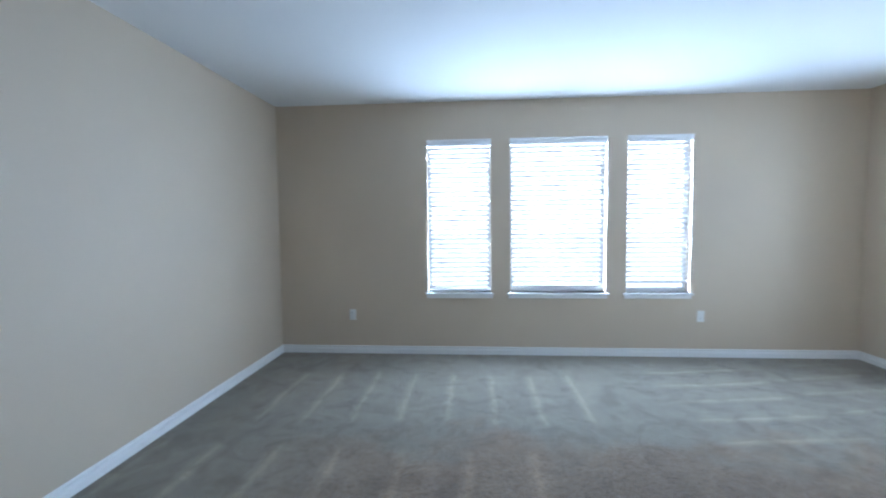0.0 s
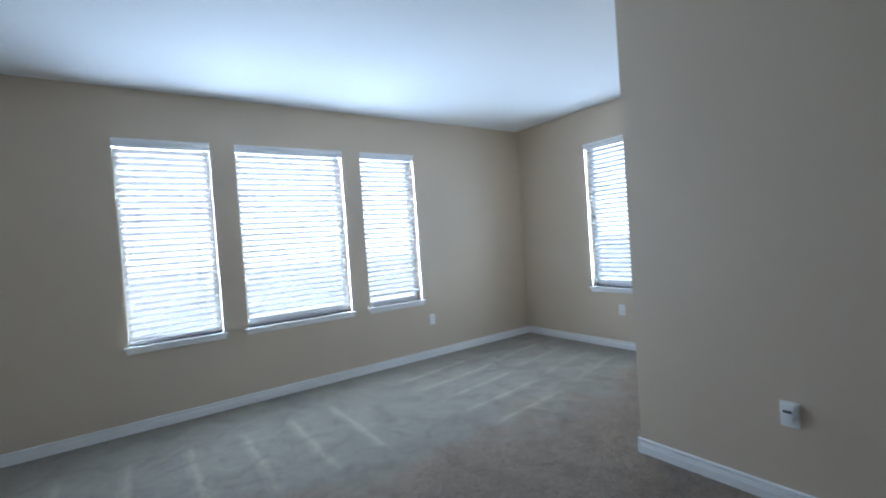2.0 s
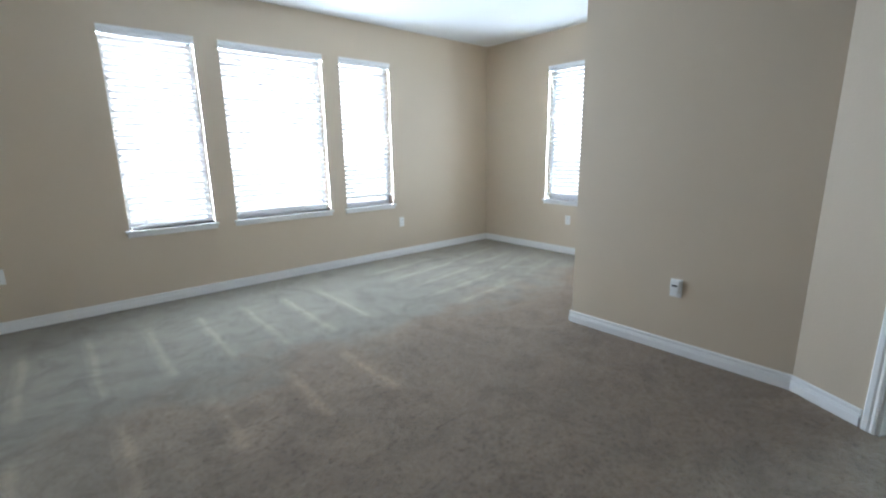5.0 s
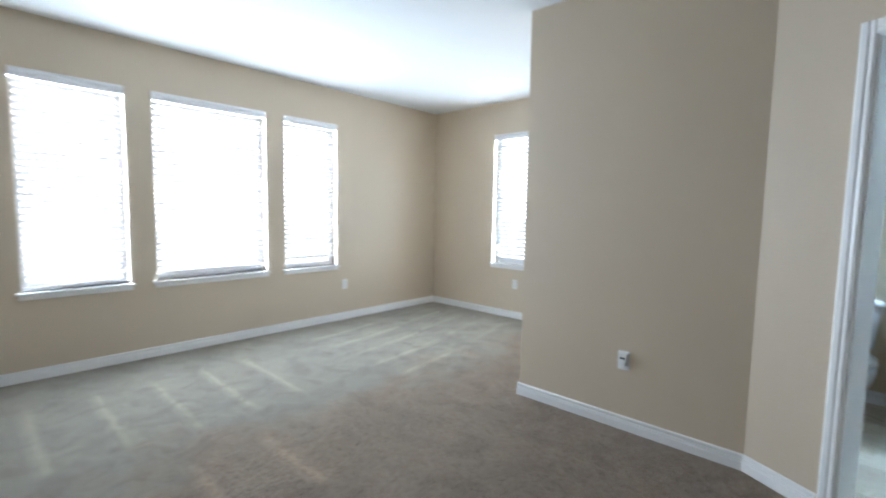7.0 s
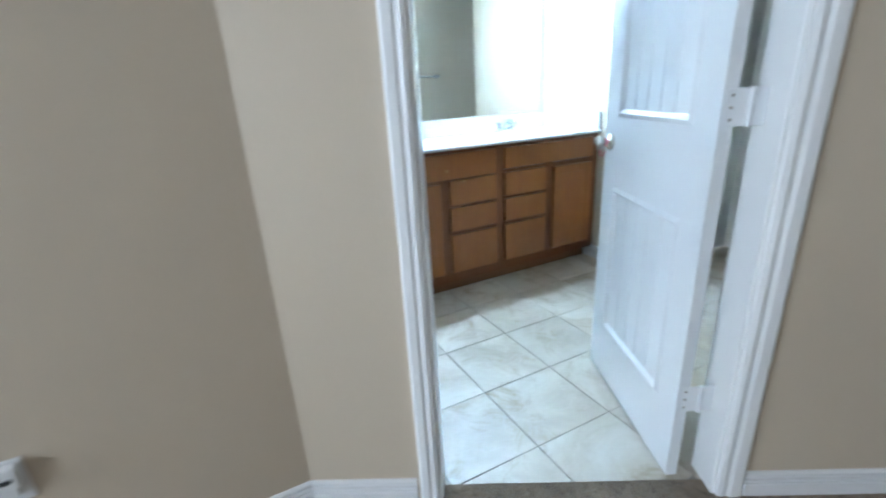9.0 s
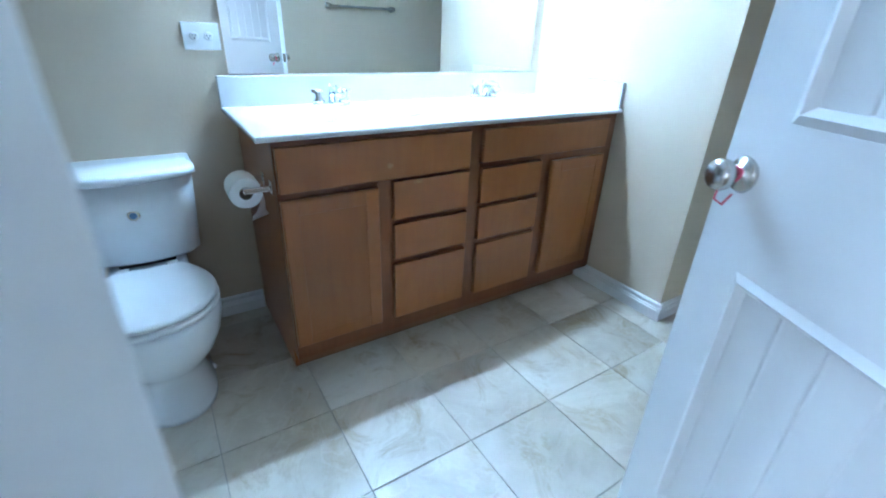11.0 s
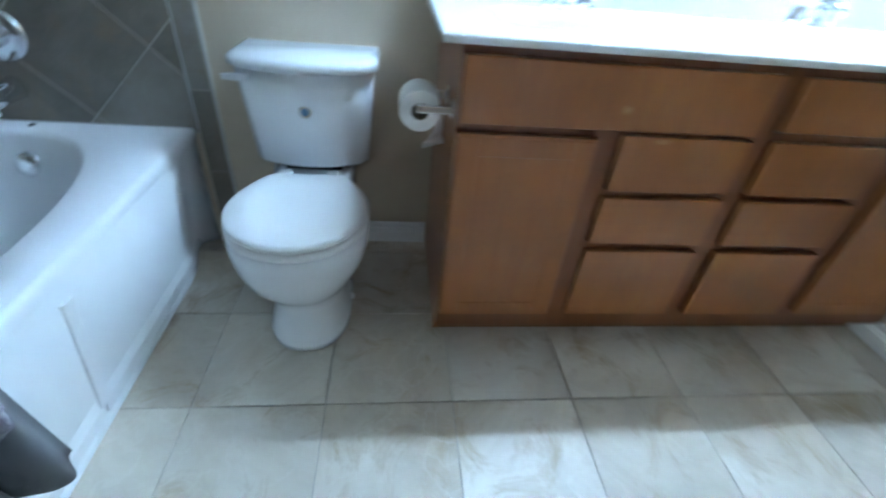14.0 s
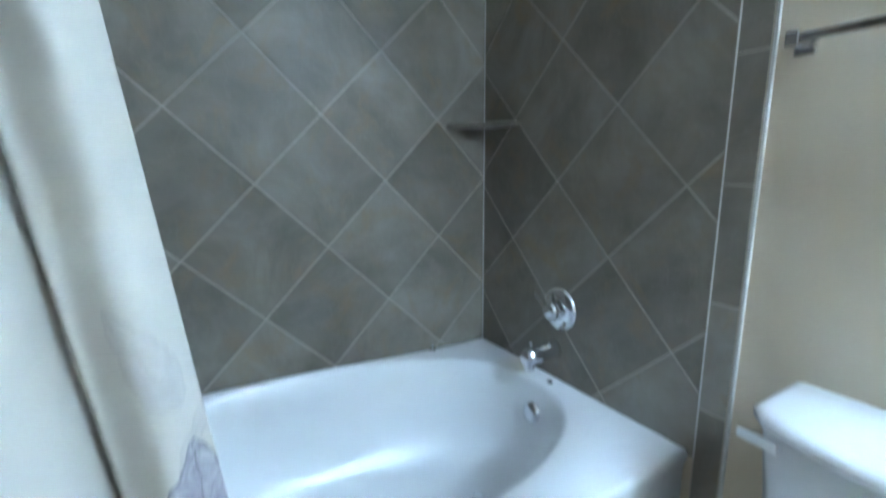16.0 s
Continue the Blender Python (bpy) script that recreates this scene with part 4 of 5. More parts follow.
vent = thing("ceiling_vent", "white metal ceiling air vent with slats", "vent", pose(2.567, 0.138, BCEIL))
bm = bmesh.new()
for lo, hi in (((-0.065, -0.135, -0.010), (-0.045, 0.135, 0.0)), ((0.045, -0.135, -0.010), (0.065, 0.135, 0.0)), ((-0.045, -0.135, -0.010), (0.045, -0.112, 0)), ((-0.045, 0.112, -0.010), (0.045, 0.135, 0))):
    box(bm, lo, hi, 0.002, 1)
part("frame", bm, TRIM, vent)
part("backing", B((-0.046, -0.113, -0.0015), (0.046, 0.113, -0.0005)), DARK, vent)
for k in range(9):
    part("slat", B((-0.044, -0.009, -0.001), (0.044, 0.009, 0.001)), TRIM, vent, at=pose(0, -0.100 + k * 0.0195, -0.006, 32, 0, 0))

# toilet paper on the vanity's side
tp = thing("toilet_paper_holder", "chrome toilet paper holder screwed to the vanity side", "paper holder", pose(3.925, VL, 0.742))
part("bracket", B((-0.062, -0.001, -0.020), (-0.030, 0.006, 0.022), 0.002, 2), CHROME, tp)
part("arm", B((-0.058, 0.006, -0.009), (-0.044, 0.088, 0.009), 0.003, 2), CHROME, tp)
part("bracket", B((0.052, -0.001, -0.020), (0.084, 0.006, 0.022), 0.002, 2), CHROME, tp)
part("arm", B((0.062, 0.006, -0.010), (0.076, 0.090, 0.010), 0.003, 2), CHROME, tp)
roll = thing("toilet_paper_roll", "part-used white toilet paper roll hanging on its holder", "toilet paper", pose(3.935, VL + 0.078, 0.7307))
prof = [(0.0205, -0.050), (0.048, -0.050), (0.050, -0.046), (0.050, 0.046), (0.048, 0.050), (0.0205, 0.050), (0.0205, 0.0)]
bm = bmesh.new()
n_ = 36
rows = [[bm.verts.new((h, r * math.cos(2 * math.pi * i / n_), r * math.sin(2 * math.pi * i / n_))) for i in range(n_)] for r, h in prof]
for a, b in zip(rows, rows[1:] + rows[:1]):
    for i in range(n_):
        bm.faces.new((a[i], a[(i + 1) % n_], b[(i + 1) % n_], b[i]))
part("wound_paper", bm, PAPER, roll)
core = bmesh.new()
ring_pts = [[(h, r * math.cos(2 * math.pi * i / 24), r * math.sin(2 * math.pi * i / 24)) for i in range(24)] for r, h in ((0.0206, -0.0495), (0.0206, 0.0495), (0.0195, 0.0495), (0.0195, -0.0495))]
loft(core, ring_pts + ring_pts[:1], False, False)
part("spindle", tube(bmesh.new(), (-0.046, 0.078, 0.0), (0.065, 0.078, 0.0), 0.0092), CHROME, tp, "chrome spring spindle")
part("cardboard_core", core, CARD, roll, "brown cardboard core")
bm = bmesh.new()
strip = [(-0.049, 0.004), (-0.051, -0.02), (-0.052, -0.045), (-0.046, -0.070), (-0.038, -0.086), (-0.041, -0.104)]
for k in range(len(strip) - 1):
    # the hanging end twists as it falls
    ring = []
    for (y, z), turn in ((strip[k], radians(-13 * k)), (strip[k + 1], radians(-13 * (k + 1)))):
        cx, sx = 0.047 * math.cos(turn), 0.047 * math.sin(turn)
        ring.append([(-cx, y - sx * 0.7, z), (cx, y + sx * 0.7, z), (cx, y + sx * 0.7 + 0.0015, z), (-cx, y - sx * 0.7 + 0.0015, z)])
    loft(bm, ring)
part("loose_sheet", bm, PAPER, roll, "loose hanging paper end")

# ---- toilet ----
TY = 1.195
toi = thing("toilet", "white two-piece porcelain toilet with the lid down", "toilet", pose(4.0, TY, 0))
# tank, widening upward, with a bowed front
def tank_ring(z, hy, x0, x1, bow, n=14):
    pts = []
    for i in range(n + 1):
        u = -1 + 2 * i / n
        pts.append((x0 - bow * (1 - u * u), u * hy, z))
    r = 0.02
    pts[0] = (x0 + r, -hy, z)
    pts[-1] = (x0 + r, hy, z)
    pts += [(x1, hy, z), (x1, -hy, z)]
    return pts
part("tank", loft(bmesh.new(), [tank_ring(0.416, 0.168, 0.250, 0.385, 0.042), tank_ring(0.430, 0.179, 0.236, 0.390, 0.046), tank_ring(0.600, 0.192, 0.222, 0.392, 0.048), tank_ring(0.722, 0.200, 0.212, 0.393, 0.050)]), PORCELAIN, toi, smooth=True)
part("tank_lid", loft(bmesh.new(), [tank_ring(0.723, 0.203, 0.206, 0.396, 0.051), tank_ring(0.729, 0.211, 0.196, 0.398, 0.054), tank_ring(0.746, 0.212, 0.195, 0.398, 0.054), tank_ring(0.755, 0.206, 0.202, 0.394, 0.053), tank_ring(0.760, 0.192, 0.216, 0.385, 0.050)]), PORCELAIN, toi, smooth=True)
part("badge_ring", turned(bmesh.new(), (0.1735, 0.0, 0.612), (-1, 0, 0.05), [(0.019, 0), (0.019, 0.002), (0.017, 0.003)], 24), CHROME, toi, "chrome ring round the badge")
part("badge", turned(bmesh.new(), (0.173, 0.0, 0.612), (-1, 0, 0.05), [(0.011, 0), (0.011, 0.004), (0.008, 0.0055)], 20), BADGE, toi, "small round blue-grey badge")
bm = turned(bmesh.new(), (0.194, 0.172, 0.702), (-1, 0, 0), [(0.012, 0), (0.012, 0.012), (0.008, 0.018)], 14)
loft(bm, [[(0.177 + dx, y, 0.702 + dz) for dx, dz in ((-0.005, -0.011 * k), (0.004, -0.011 * k), (0.004, 0.011 * k), (-0.005, 0.011 * k))] for y, k in ((0.150, 1.0), (0.192, 0.9), (0.219, 0.65))])
part("flush_lever", bm, PORCELAIN, toi, "white flush lever")
def egg(cx, lf, lb, hy, z, n=48, p=2.3):
    out = []
    for i in range(n):
        a = 2 * math.pi * i / n
        c, s = math.cos(a), math.sin(a)
        k = lb if c > 0 else lf
        pp = 3.2 if c > 0 else p
        out.append((cx + k * math.copysign(abs(c) ** (2 / pp), c), hy * math.copysign(abs(s) ** (2 / pp), s), z))
    return out
part("bowl", loft(bmesh.new(), [egg(-0.02, 0.185, 0.24, 0.128, 0.0), egg(-0.02, 0.185, 0.24, 0.128, 0.02), egg(-0.02, 0.165, 0.23, 0.116, 0.06), egg(-0.01, 0.160, 0.22, 0.112, 0.13), egg(-0.02, 0.185, 0.22, 0.128, 0.19), egg(-0.035, 0.220, 0.22, 0.165, 0.25), egg(-0.035, 0.234, 0.235, 0.186, 0.30), egg(-0.035, 0.239, 0.235, 0.194, 0.345), egg(-0.035, 0.238, 0.23, 0.194, 0.372), egg(-0.035, 0.228, 0.22, 0.184, 0.386)]), PORCELAIN, toi, smooth=True)
part("tank_ledge", B((0.08, -0.128, 0.27), (0.375, 0.128, 0.402), 0.03, 4), PORCELAIN, toi, smooth=True)
part("tank_gasket", B((0.225, -0.09, 0.392), (0.355, 0.09, 0.419), 0.006, 2), DARK, toi, "dark gasket between tank and bowl")
def lid_ring(grow, z):
    """oval in front, tapering to a straight back edge"""
    cx, lf, lb, hy, hb = -0.068, 0.198 + grow, 0.202 + grow, 0.191 + grow, 0.121 + grow
    out = [(cx - lf * math.cos(a), -hy * math.sin(a), z) for a in [math.pi * (0.5 - k / 24) for k in range(25)]]
    taper = [(cx + lb * u * 0.94, hy + (hb - hy) * u ** 1.9, z) for u in [k / 10 for k in range(1, 11)]]
    corner = (cx + lb, hb - 0.016, z)
    return out + taper + [corner] + [(x, -y, z) for x, y, z in [corner] + taper[::-1]]
part("seat", loft(bmesh.new(), [lid_ring(-0.004, 0.388), lid_ring(0.004, 0.393), lid_ring(0.004, 0.402), lid_ring(-0.006, 0.408)]), PLASTIC, toi, smooth=True)
part("seat_lid", loft(bmesh.new(), [lid_ring(-0.005, 0.413), lid_ring(0.001, 0.419), lid_ring(0.0, 0.428), lid_ring(-0.012, 0.435), lid_ring(-0.075, 0.4385)]), PLASTIC, toi, "closed white toilet seat lid", True)
for s in (-1, 1):
    part("hinge", B((0.132, s * 0.075 - 0.02, 0.400), (0.168, s * 0.075 + 0.02, 0.430), 0.008, 3), PLASTIC, toi)
    part("bolt_cap", turned(bmesh.new(), (0.02, s * 0.122, 0.02), (0, 0, 1), [(0.014, 0), (0.014, 0.008), (0.009, 0.016), (0.003, 0.019)], 14), PORCELAIN, toi, smooth=True)
bm = bent(bmesh.new(), [(0.385, 0.17, 0.16), (0.34, 0.17, 0.16), (0.325, 0.168, 0.2), (0.325, 0.16, 0.32), (0.325, 0.13, 0.44)], 0.005, 8)
turned(bm, (0.355, 0.17, 0.16), (-1, 0, 0), [(0.011, 0), (0.011, 0.03), (0.006, 0.034)], 12)
part("supply_line", bm, CHROME, toi, "chrome water supply line")

# ---- bathtub ----
TX0, TX1, TY0, TY1, TZ = BX + 0.117, 4.391, 1.617, TN - 0.001, 0.466
W_ = TX1 - TX0
tub = thing("bathtub", "white acrylic alcove bathtub with an oval basin", "bathtub", pose(TX0, TY0, 0))
PER = 32
def smooth(u):
    u = max(0.0, min(1.0, u))
    return u * u * (3 - 2 * u)
def apron_y(x, z):
    """front of the apron: leaning in towards the floor and set back at its ends"""
    return 0.066 - 0.052 * min(1.0, z / 0.42) - 0.045 * smooth((x - 0.05) / 0.25) * smooth((W_ - 0.06 - x) / 0.20)
def rim_rise(x, y, z):
    """the back of the rim climbs from the plumbing end towards the middle"""
    return 0.042 * smooth((1.45 - x) / 1.0) * smooth((y - 0.50) / 0.40) * smooth((z - 0.22) / 0.22)
def rect_ring(ins, z, apron=False):
    W, D = TX1 - TX0, TY1 - TY0
    pts = []
    for side in range(4):
        for i in range(PER):
            u = i / PER
            x, y = ((u, 0.0), (1.0, u), (1.0 - u, 1.0), (0.0, 1.0 - u))[side]
            x, y = ins + x * (W - 2 * ins), ins + y * (D - 2 * ins)
            if side == 0:
                y = ins + (apron_y(x, z) + 0.004 if apron else -0.006 * smooth(x / 0.2) * smooth((W - x) / 0.2))
            pts.append((x, y, z + rim_rise(x, y, z)))
    return pts
def basin_ring(hx, hy, z, p, cx=0.0, cy=0.0):
    W, D = TX1 - TX0, TY1 - TY0
    pts = []
    for side in range(4):
        for i in range(PER):
            u = i / PER
            x, y = ((u, 0.0), (1.0, u), (1.0 - u, 1.0), (0.0, 1.0 - u))[side]
            qx, qy = 2 * x - 1, 2 * y - 1
            m = (abs(qx) ** p + abs(qy) ** p) ** (-1 / p)
            px, py = W / 2 - 0.022 + cx + qx * m * hx, 0.522 + cy + qy * m * hy * 0.995
            pts.append((px, py, z + rim_rise(px, py, z)))
    return pts
bm = loft(bmesh.new(), [rect_ring(0.006, 0.0, True), rect_ring(0.006, 0.20, True), rect_ring(0.006, 0.398, True), rect_ring(0.004, 0.420), rect_ring(0.0, 0.434), rect_ring(0.001, 0.450), rect_ring(0.006, 0.460), rect_ring(0.018, TZ),
                        basin_ring(0.715, 0.415, TZ, 2.5), basin_ring(0.704, 0.404, TZ - 0.005, 2.5), basin_ring(0.695, 0.394, TZ - 0.022, 2.5), basin_ring(0.668, 0.362, 0.36, 2.5), basin_ring(0.645, 0.335, 0.27, 2.5),
                        basin_ring(0.605, 0.292, 0.185, 2.5, cx=0.015), basin_ring(0.555, 0.245, 0.130, 2.5, cx=0.02), basin_ring(0.49, 0.195, 0.101, 2.4, cx=0.03), basin_ring(0.41, 0.14, 0.088, 2.3, cx=0.035), basin_ring(0.25, 0.08, 0.085, 2.2, cx=0.04)], cap0=False)
part("shell", bm, ACRYLIC, tub, smooth=True)
bm = bmesh.new()
loft(bm, [[(x0, apron_y(x0, z) + 0.012, z), (x0 + 0.004, apron_y(x0, z) + 0.004, z), (x0 + 0.012, apron_y(x0, z) + 0.0015, z), (x0 + 0.028, apron_y(x0, z) + 0.0015, z), (x0 + 0.034, apron_y(x0, z) + 0.004, z), (x0 + 0.038, apron_y(x0, z) + 0.012, z)] for x0, z in ((0.718, 0.06), (0.718, 0.20), (0.718, 0.396), (0.718, 0.406))])
part("apron_stile", bm, ACRYLIC, tub, "raised upright moulding on the apron")
bm = bmesh.new()
xs = [0.0, 0.05, 0.12, 0.2, 0.3, 0.6, 0.9, 1.2, W_ - 0.28, W_ - 0.24, W_ - 0.20, W_ - 0.16, W_ - 0.12, W_ - 0.08, W_]
loft(bm, [[(x, apron_y(x, 0.0) + 0.008 - f, z) for f, z in ((0.012, 0.001), (0.012, 0.014), (0.004, 0.030), (-0.006, 0.030), (-0.006, 0.001))] for x in xs])
part("base_strip", bm, ACRYLIC, tub)
for x0, x1 in ((0.30, 0.712), (0.735, W_ - 0.20)):
    bm = bmesh.new()
    loft(bm, [[(x, apron_y(x, z) + 0.010 - f, z) for f, z in ((0.010, 0.030), (0.010, 0.070), (0.008, 0.076), (-0.002, 0.104), (-0.006, 0.104), (-0.006, 0.030))] for x in [x0 + (x1 - x0) * k / 12 for k in range(13)]])
    part("apron_rail", bm, ACRYLIC, tub, "sloped lower ledge of the apron panel")
part("overflow_plate", turned(bmesh.new(), (W_ - 0.120, 0.480, 0.362), (-1, 0, 0.12), [(0.042, 0), (0.042, 0.007), (0.036, 0.018), (0.014, 0.024)], 26), CHROME, tub, "round chrome overflow plate", True)
part("drain", turned(bmesh.new(), (W_ - 0.33, 0.50, 0.088), (0, 0, 1), [(0.034, 0), (0.034, 0.003), (0.026, 0.006), (0.010, 0.005)], 24), CHROME, tub, "chrome tub drain", True)
part("screw_cap", turned(bmesh.new(), (W_ - 0.055, 0.470, TZ - 0.001), (0, 0, 1), [(0.010, 0), (0.010, 0.005), (0.006, 0.007)], 14), DARK, tub, "dark screw cap on the tub rim")
st = thing("tub_stopper", "small chrome tub stopper lying on the tub rim", "stopper", pose(4.115, 2.545, TZ))
part("cap", turned(bmesh.new(), (0, 0, 0), (0, 0, 1), [(0.014, 0), (0.015, 0.006), (0.008, 0.010), (0.005, 0.020), (0.007, 0.024), (0.003, 0.027)], 16), CHROME, st, smooth=True)

TILE_X = 4.392
val = thing("tub_valve", "chrome single-handle tub valve with a round plate", "faucet", pose(TILE_X, 2.107, 0.722))
part("escutcheon", turned(bmesh.new(), (0, 0, 0), (-1, 0, 0), [(0.078, 0), (0.078, 0.004), (0.070, 0.012), (0.040, 0.018)], 32), CHROME, val, smooth=True)
part("hub", turned(bmesh.new(), (0, 0, 0), (-1, 0, 0), [(0.034, 0.015), (0.033, 0.050), (0.026, 0.060), (0.010, 0.063)], 24), CHROME, val, smooth=True)
part("lever", loft(bmesh.new(), [[(-0.050 + dx, d * 0.82, d * 0.58 + dz) for dx, dz in ((-0.010, -0.009), (0.008, -0.009), (0.008, 0.009), (-0.010, 0.009))] for d in (0.0, 0.045, 0.085)]), CHROME, val)
spo = thing("tub_spout", "chrome tub filler spout on the tiled wall", "faucet", pose(TILE_X, 2.128, 0.565))
part("body", loft(bmesh.new(), [[(x, r * math.cos(2 * math.pi * i / 20), dz + r * k * math.sin(2 * math.pi * i / 20)) for i in range(20)] for x, r, k, dz in ((0.0, 0.037, 1, 0), (-0.014, 0.034, 1, 0), (-0.08, 0.031, 1, -0.002), (-0.132, 0.029, 1.05, -0.006), (-0.146, 0.019, 1.0, -0.010))]), CHROME, spo, smooth=True)
part("outlet", tube(bmesh.new(), (-0.120, 0, -0.012), (-0.120, 0, -0.048), 0.020, 0.018), CHROME, spo)
part("diverter", turned(bmesh.new(), (-0.112, 0, 0.022), (0, 0, 1), [(0.005, 0), (0.005, 0.018), (0.009, 0.022), (0.008, 0.028), (0.003, 0.031)], 14), CHROME, spo, smooth=True)

# shower rod and curtain
rod = thing("shower_rod", "chrome shower curtain rod between the alcove walls", "curtain rod", pose(TX0, 1.50, 2.03))
part("rod", tube(bmesh.new(), (0, 0, 0), (EB - TX0 - 0.001, 0, 0), 0.0125), CHROME, rod)
for x, s in ((0, 1), (EB - TX0 - 0.001, -1)):
    part("flange", turned(bmesh.new(), (x, 0, 0), (s, 0, 0), [(0.030, 0), (0.030, 0.006), (0.016, 0.014)], 20), CHROME, rod)
cur = thing("shower_curtain", "cream shower curtain with grey petal prints and slate hem, drawn aside", "shower curtain", pose(TX0, 1.50, 0))
bm = bmesh.new()
uvl = bm.loops.layers.uv.new("UVMap")
nu, nv = 220, 40
z_lo, z_hi = 0.25, 2.00
grid, uvs = [], {}
for j in range(nv + 1):
    t = j / nv
    z = z_hi + (z_lo - z_hi) * t
    edge = 3.228 + 0.112 * (1.36 - z) - TX0
    row = []
    for i in range(nu + 1):
        u = i / nu
        x = 0.012 + (edge - 0.012) * (u + 0.012 * math.sin(9 * u + 2 * t))
        amp = (0.030 + 0.018 * t) * min(1.0, 0.35 + (edge - x) / 0.22)
        y = amp * math.sin(2 * math.pi * (3.1 * u ** 1.2 + 0.14 * math.sin(2.4 * t + 4 * u)) + 0.6) + 0.012 * math.sin(5 * t + 11 * u)
        back = (edge - x) - 0.088 - 0.012 * math.sin(3 * t)
        y += 0.034 * math.exp(-(back / 0.006) ** 2) - 0.018 * math.exp(-((back - 0.045) / 0.03) ** 2)
        v = bm.verts.new((x, y, z))
        row.append(v)
    run = 0.0
    for i in range(nu, -1, -1):
        if i < nu:
            run += (row[i].co - row[i + 1].co).length
        uvs[row[i]] = (run, z)
    grid.append(row)
for j in range(nv):
    for i in range(nu):
        f = bm.faces.new((grid[j][i], grid[j][i + 1], grid[j + 1][i + 1], grid[j + 1][i]))
        f.smooth = True
        for lp in f.loops:
            lp[uvl].uv = uvs[lp.vert]
cl = part("cloth", bm, CURTAIN, cur, smooth=True)
md = cl.modifiers.new("thickness", "SOLIDIFY")
md.thickness = 0.0016
for k in range(7):
    x = 0.03 + k * (3.145 - TX0 - 0.05) / 6
    pts = [(x, 0.021 * math.cos(a), 2.022 + 0.024 * math.sin(a)) for a in [2 * math.pi * i / 16 for i in range(17)]]
    part("ring", bent(bmesh.new(), pts, 0.0018, 6), CHROME, cur)

# corner shelf
sh = thing("corner_shelf", "small grey stone corner shelf in the tub alcove", "shelf", pose(TILE_X, TN, 1.372))
part("slab", prism(bmesh.new(), [(0.0, 0.0), (-0.185, 0.0), (-0.17, -0.02), (-0.02, -0.21), (0.0, -0.228)], 0.0, 0.018), WALLTILE, sh)

# ---- tiles, piece by piece ----
P = 0.3525
gx, gy = 2.5475 - 3 * P, 0.755 - 9 * P
tile_me = mesh_of("tile", B((-P / 2 + 0.0014, -P / 2 + 0.0014, -0.008), (P / 2 - 0.0014, P / 2 - 0.0014, 0.0), 0.0012, 1), FLOORTILE)
for i in range(9):
    for j in range(18):
        x, y = gx + (i + 0.5) * P, gy + (j + 0.5) * P
        if x - P / 2 > EB or y - P / 2 > TN or x + P / 2 < 1.93 or y + P / 2 < PS:
            continue
        if x - P / 2 > PX + 0.02 and y + P / 2 < SB:
            continue
        # keep to the bathroom's side of the slanting wall
        q = DIAG.inverted() @ Vector((x, y, 0))
        if q.y < -0.12 or (x + P / 2 < BX and y > 1.6):
            continue
        o = new("tile", tile_me)
        o.parent = tile_floor
        o.matrix_basis = pose(x, y, random.uniform(-0.0004, 0.0004))

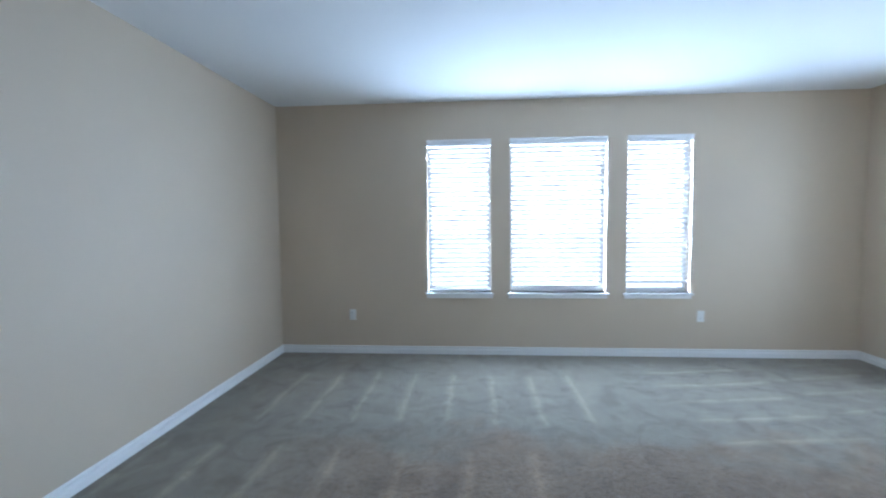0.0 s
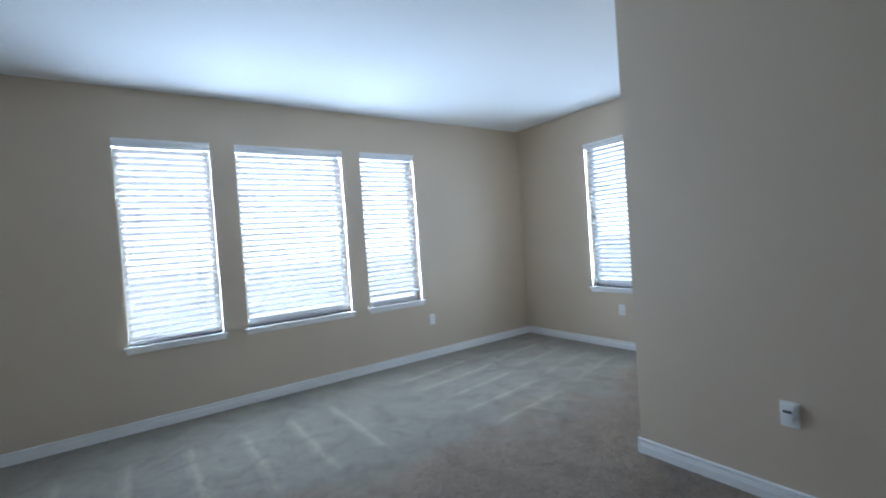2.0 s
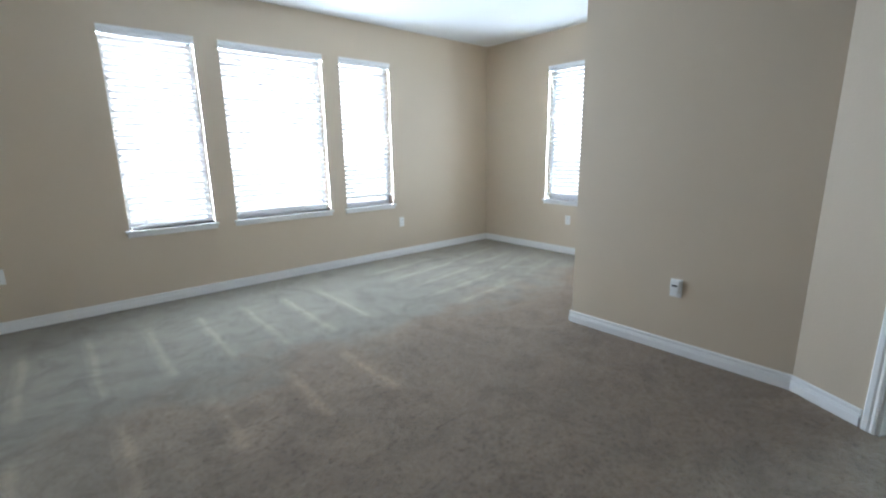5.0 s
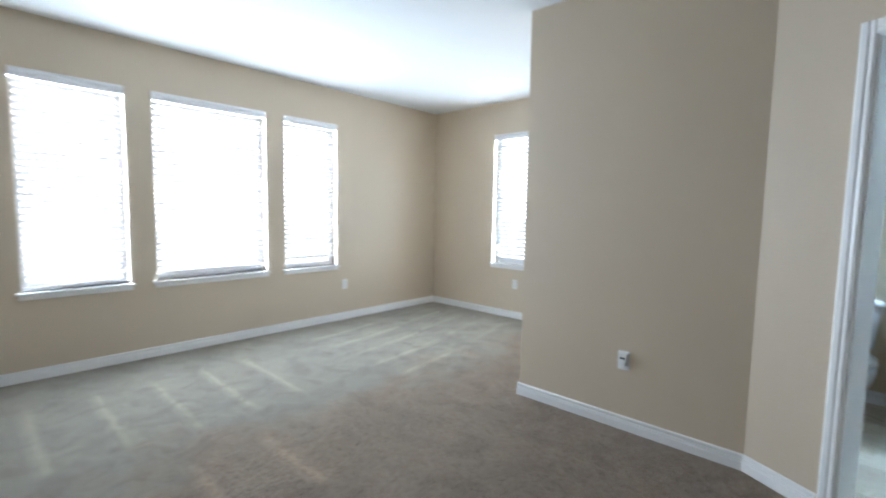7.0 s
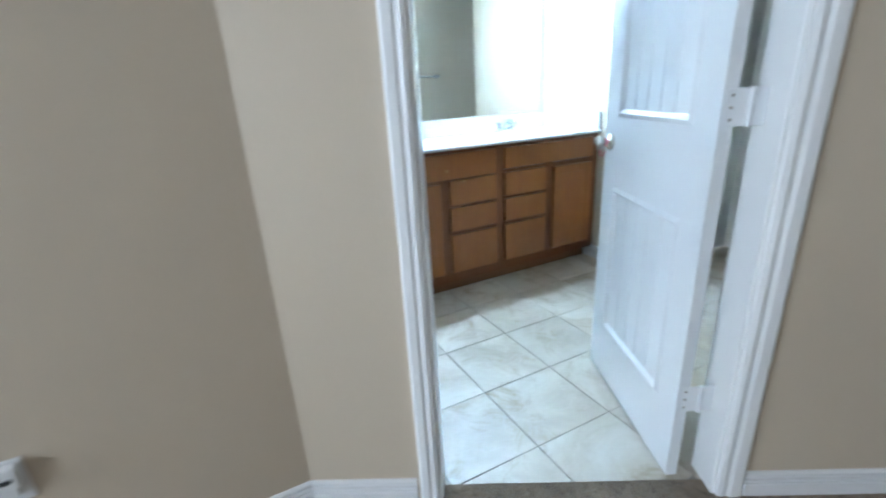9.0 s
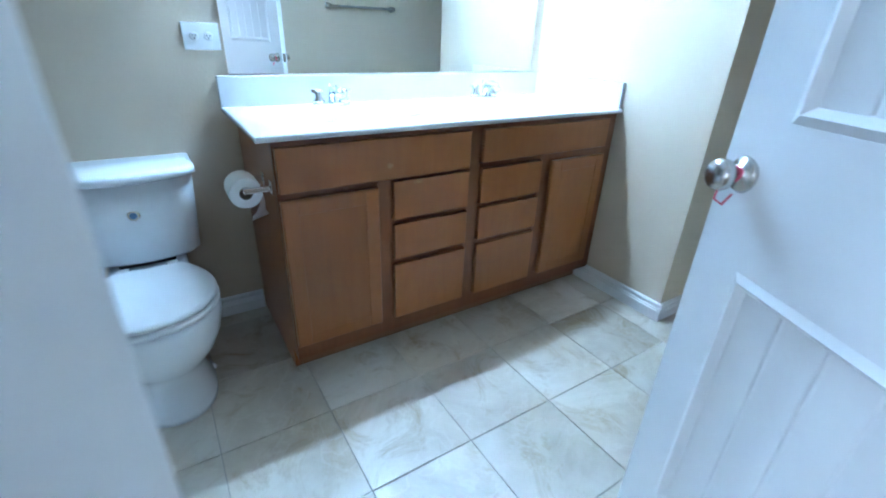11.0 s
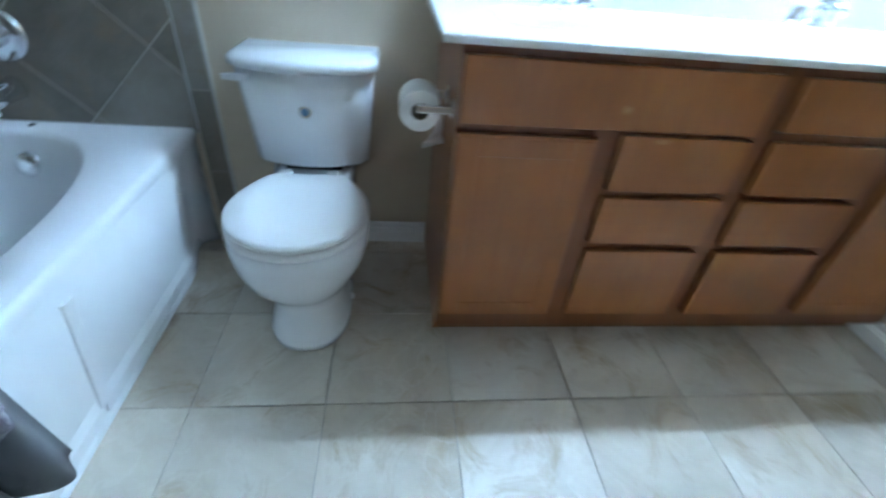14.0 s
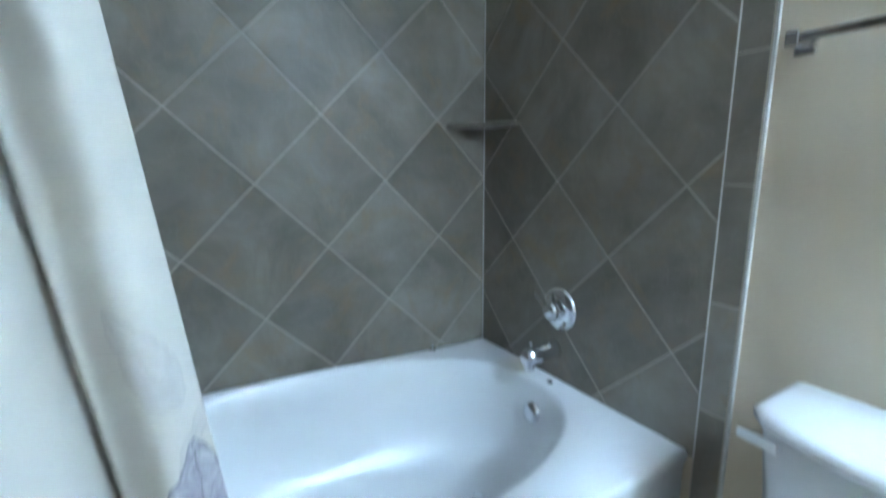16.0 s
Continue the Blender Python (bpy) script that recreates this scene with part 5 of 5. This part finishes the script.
TTOP = 2.06
def tiled_wall(name, m, u0, u1, z0, z1, node, label):
    """diamond-laid tiles on a plane; x along it, y out of the wall towards the room"""
    g = solid(name, box(bmesh.new(), (u0, 0.0, z0), (u1, 0.0092, z1)), WALLGROUT, label, "tiled wall", m=m)
    d, gap = 0.228, 0.0025
    cells = {}
    for a in range(-14, 15):
        for b in range(-14, 15):
            cx, cz = node[0] + (a - b) * d, node[1] + (a + b + 1) * d
            poly = [(cx - d + gap * 1.4, cz), (cx, cz - d + gap * 1.4), (cx + d - gap * 1.4, cz), (cx, cz + d - gap * 1.4)]
            for ax, lim, sg in ((0, u0 + gap, 1), (0, u1 - gap, -1), (1, z0 + gap, 1), (1, z1 - gap, -1)):
                out = []
                for p, q in zip(poly, poly[1:] + poly[:1]):
                    ip, iq = (p[ax] - lim) * sg >= 0, (q[ax] - lim) * sg >= 0
                    if ip:
                        out.append(p)
                    if ip != iq:
                        t = (lim - p[ax]) / (q[ax] - p[ax])
                        out.append((p[0] + (q[0] - p[0]) * t, p[1] + (q[1] - p[1]) * t))
                poly = out
                if len(poly) < 3:
                    break
            if len(poly) < 3:
                continue
            ox = sum(p[0] for p in poly) / len(poly)
            oz = sum(p[1] for p in poly) / len(poly)
            area = 0.5 * abs(sum(p[0] * q[1] - q[0] * p[1] for p, q in zip(poly, poly[1:] + poly[:1])))
            if area < 0.0003:
                continue
            key = tuple((round(x - ox, 4), round(z - oz, 4)) for x, z in poly)
            if key not in cells:
                rings = [[(x, y, z) for x, z in key] for y in (0.006, 0.0095)]
                rings.append([(x * 0.988, 0.0105, z * 0.988) for x, z in key])
                cells[key] = mesh_of("tile", loft(bmesh.new(), rings), WALLTILE)
            o = new("tile", cells[key])
            o.parent = g
            o.matrix_basis = pose(ox, random.uniform(-0.0004, 0.0003), oz)
    return g

def border(parent, u0, u1, z0, z1, n):
    h = (z1 - z0) / n
    me = mesh_of("border_tile", B((-(u1 - u0) / 2 + 0.002, 0.006, -h / 2 + 0.0015), ((u1 - u0) / 2 - 0.002, 0.0105, h / 2 - 0.0015), 0.0012, 1), WALLTILE)
    for k in range(n):
        o = new("border_tile", me)
        o.parent = parent
        o.matrix_basis = pose((u0 + u1) / 2, 0, z0 + (k + 0.5) * h)

# plumbing wall: x along -y of the room
ME_ = pose(EB + 0.0025, 0, 0, 0, 0, 90)
e = tiled_wall("tiles_east", ME_, 1.603, TN, 0.44, TTOP, (1.918, 0.942), "dark slate-look diamond-laid tiles on the plumbing wall")
g2 = solid("tiles_east_border", box(bmesh.new(), (1.531, 0.0, 0.0), (1.603, 0.0092, TTOP)), WALLGROUT, "dark slate-look border tiles beside the tub", "tiled wall", m=ME_)
border(g2, 1.533, 1.603, 0.0, TTOP, 7)
solid("tile_edge_trim", box(bmesh.new(), (1.524, 0.0, 0.0), (1.531, 0.0105, TTOP), 0.003, 2), CAULK, "white caulk bead along the tile edge", "trim", m=ME_)
MN_ = pose(0, TN + 0.0105, 0, 0, 0, 180)
tiled_wall("tiles_north", MN_, -(EB - 0.008), -(BX + 0.117), 0.44, TTOP, (-3.71, 0.945), "grey slate-look diamond-laid tiles behind the tub")
MW_ = pose(BX + 0.1125, 0, 0, 0, 0, -90)
tiled_wall("tiles_west", MW_, -TN, -1.603, 0.44, TTOP, (-1.918, 0.942), "grey slate-look diamond-laid tiles at the tub's end")
solid("tile_joint_trim", box(bmesh.new(), (1.6015, 0.004, 0.44), (1.6045, 0.0114, TTOP), 0.001, 1), CAULK, "thin white caulk line between border and field tiles", "trim", m=ME_)
solid("tile_corner_trim", box(bmesh.new(), (EB - 0.0115, TN - 0.0035, 0.44), (EB - 0.0075, TN + 0.001, TTOP), 0.001, 1), CAULK, "thin white caulk line in the alcove corner", "trim")
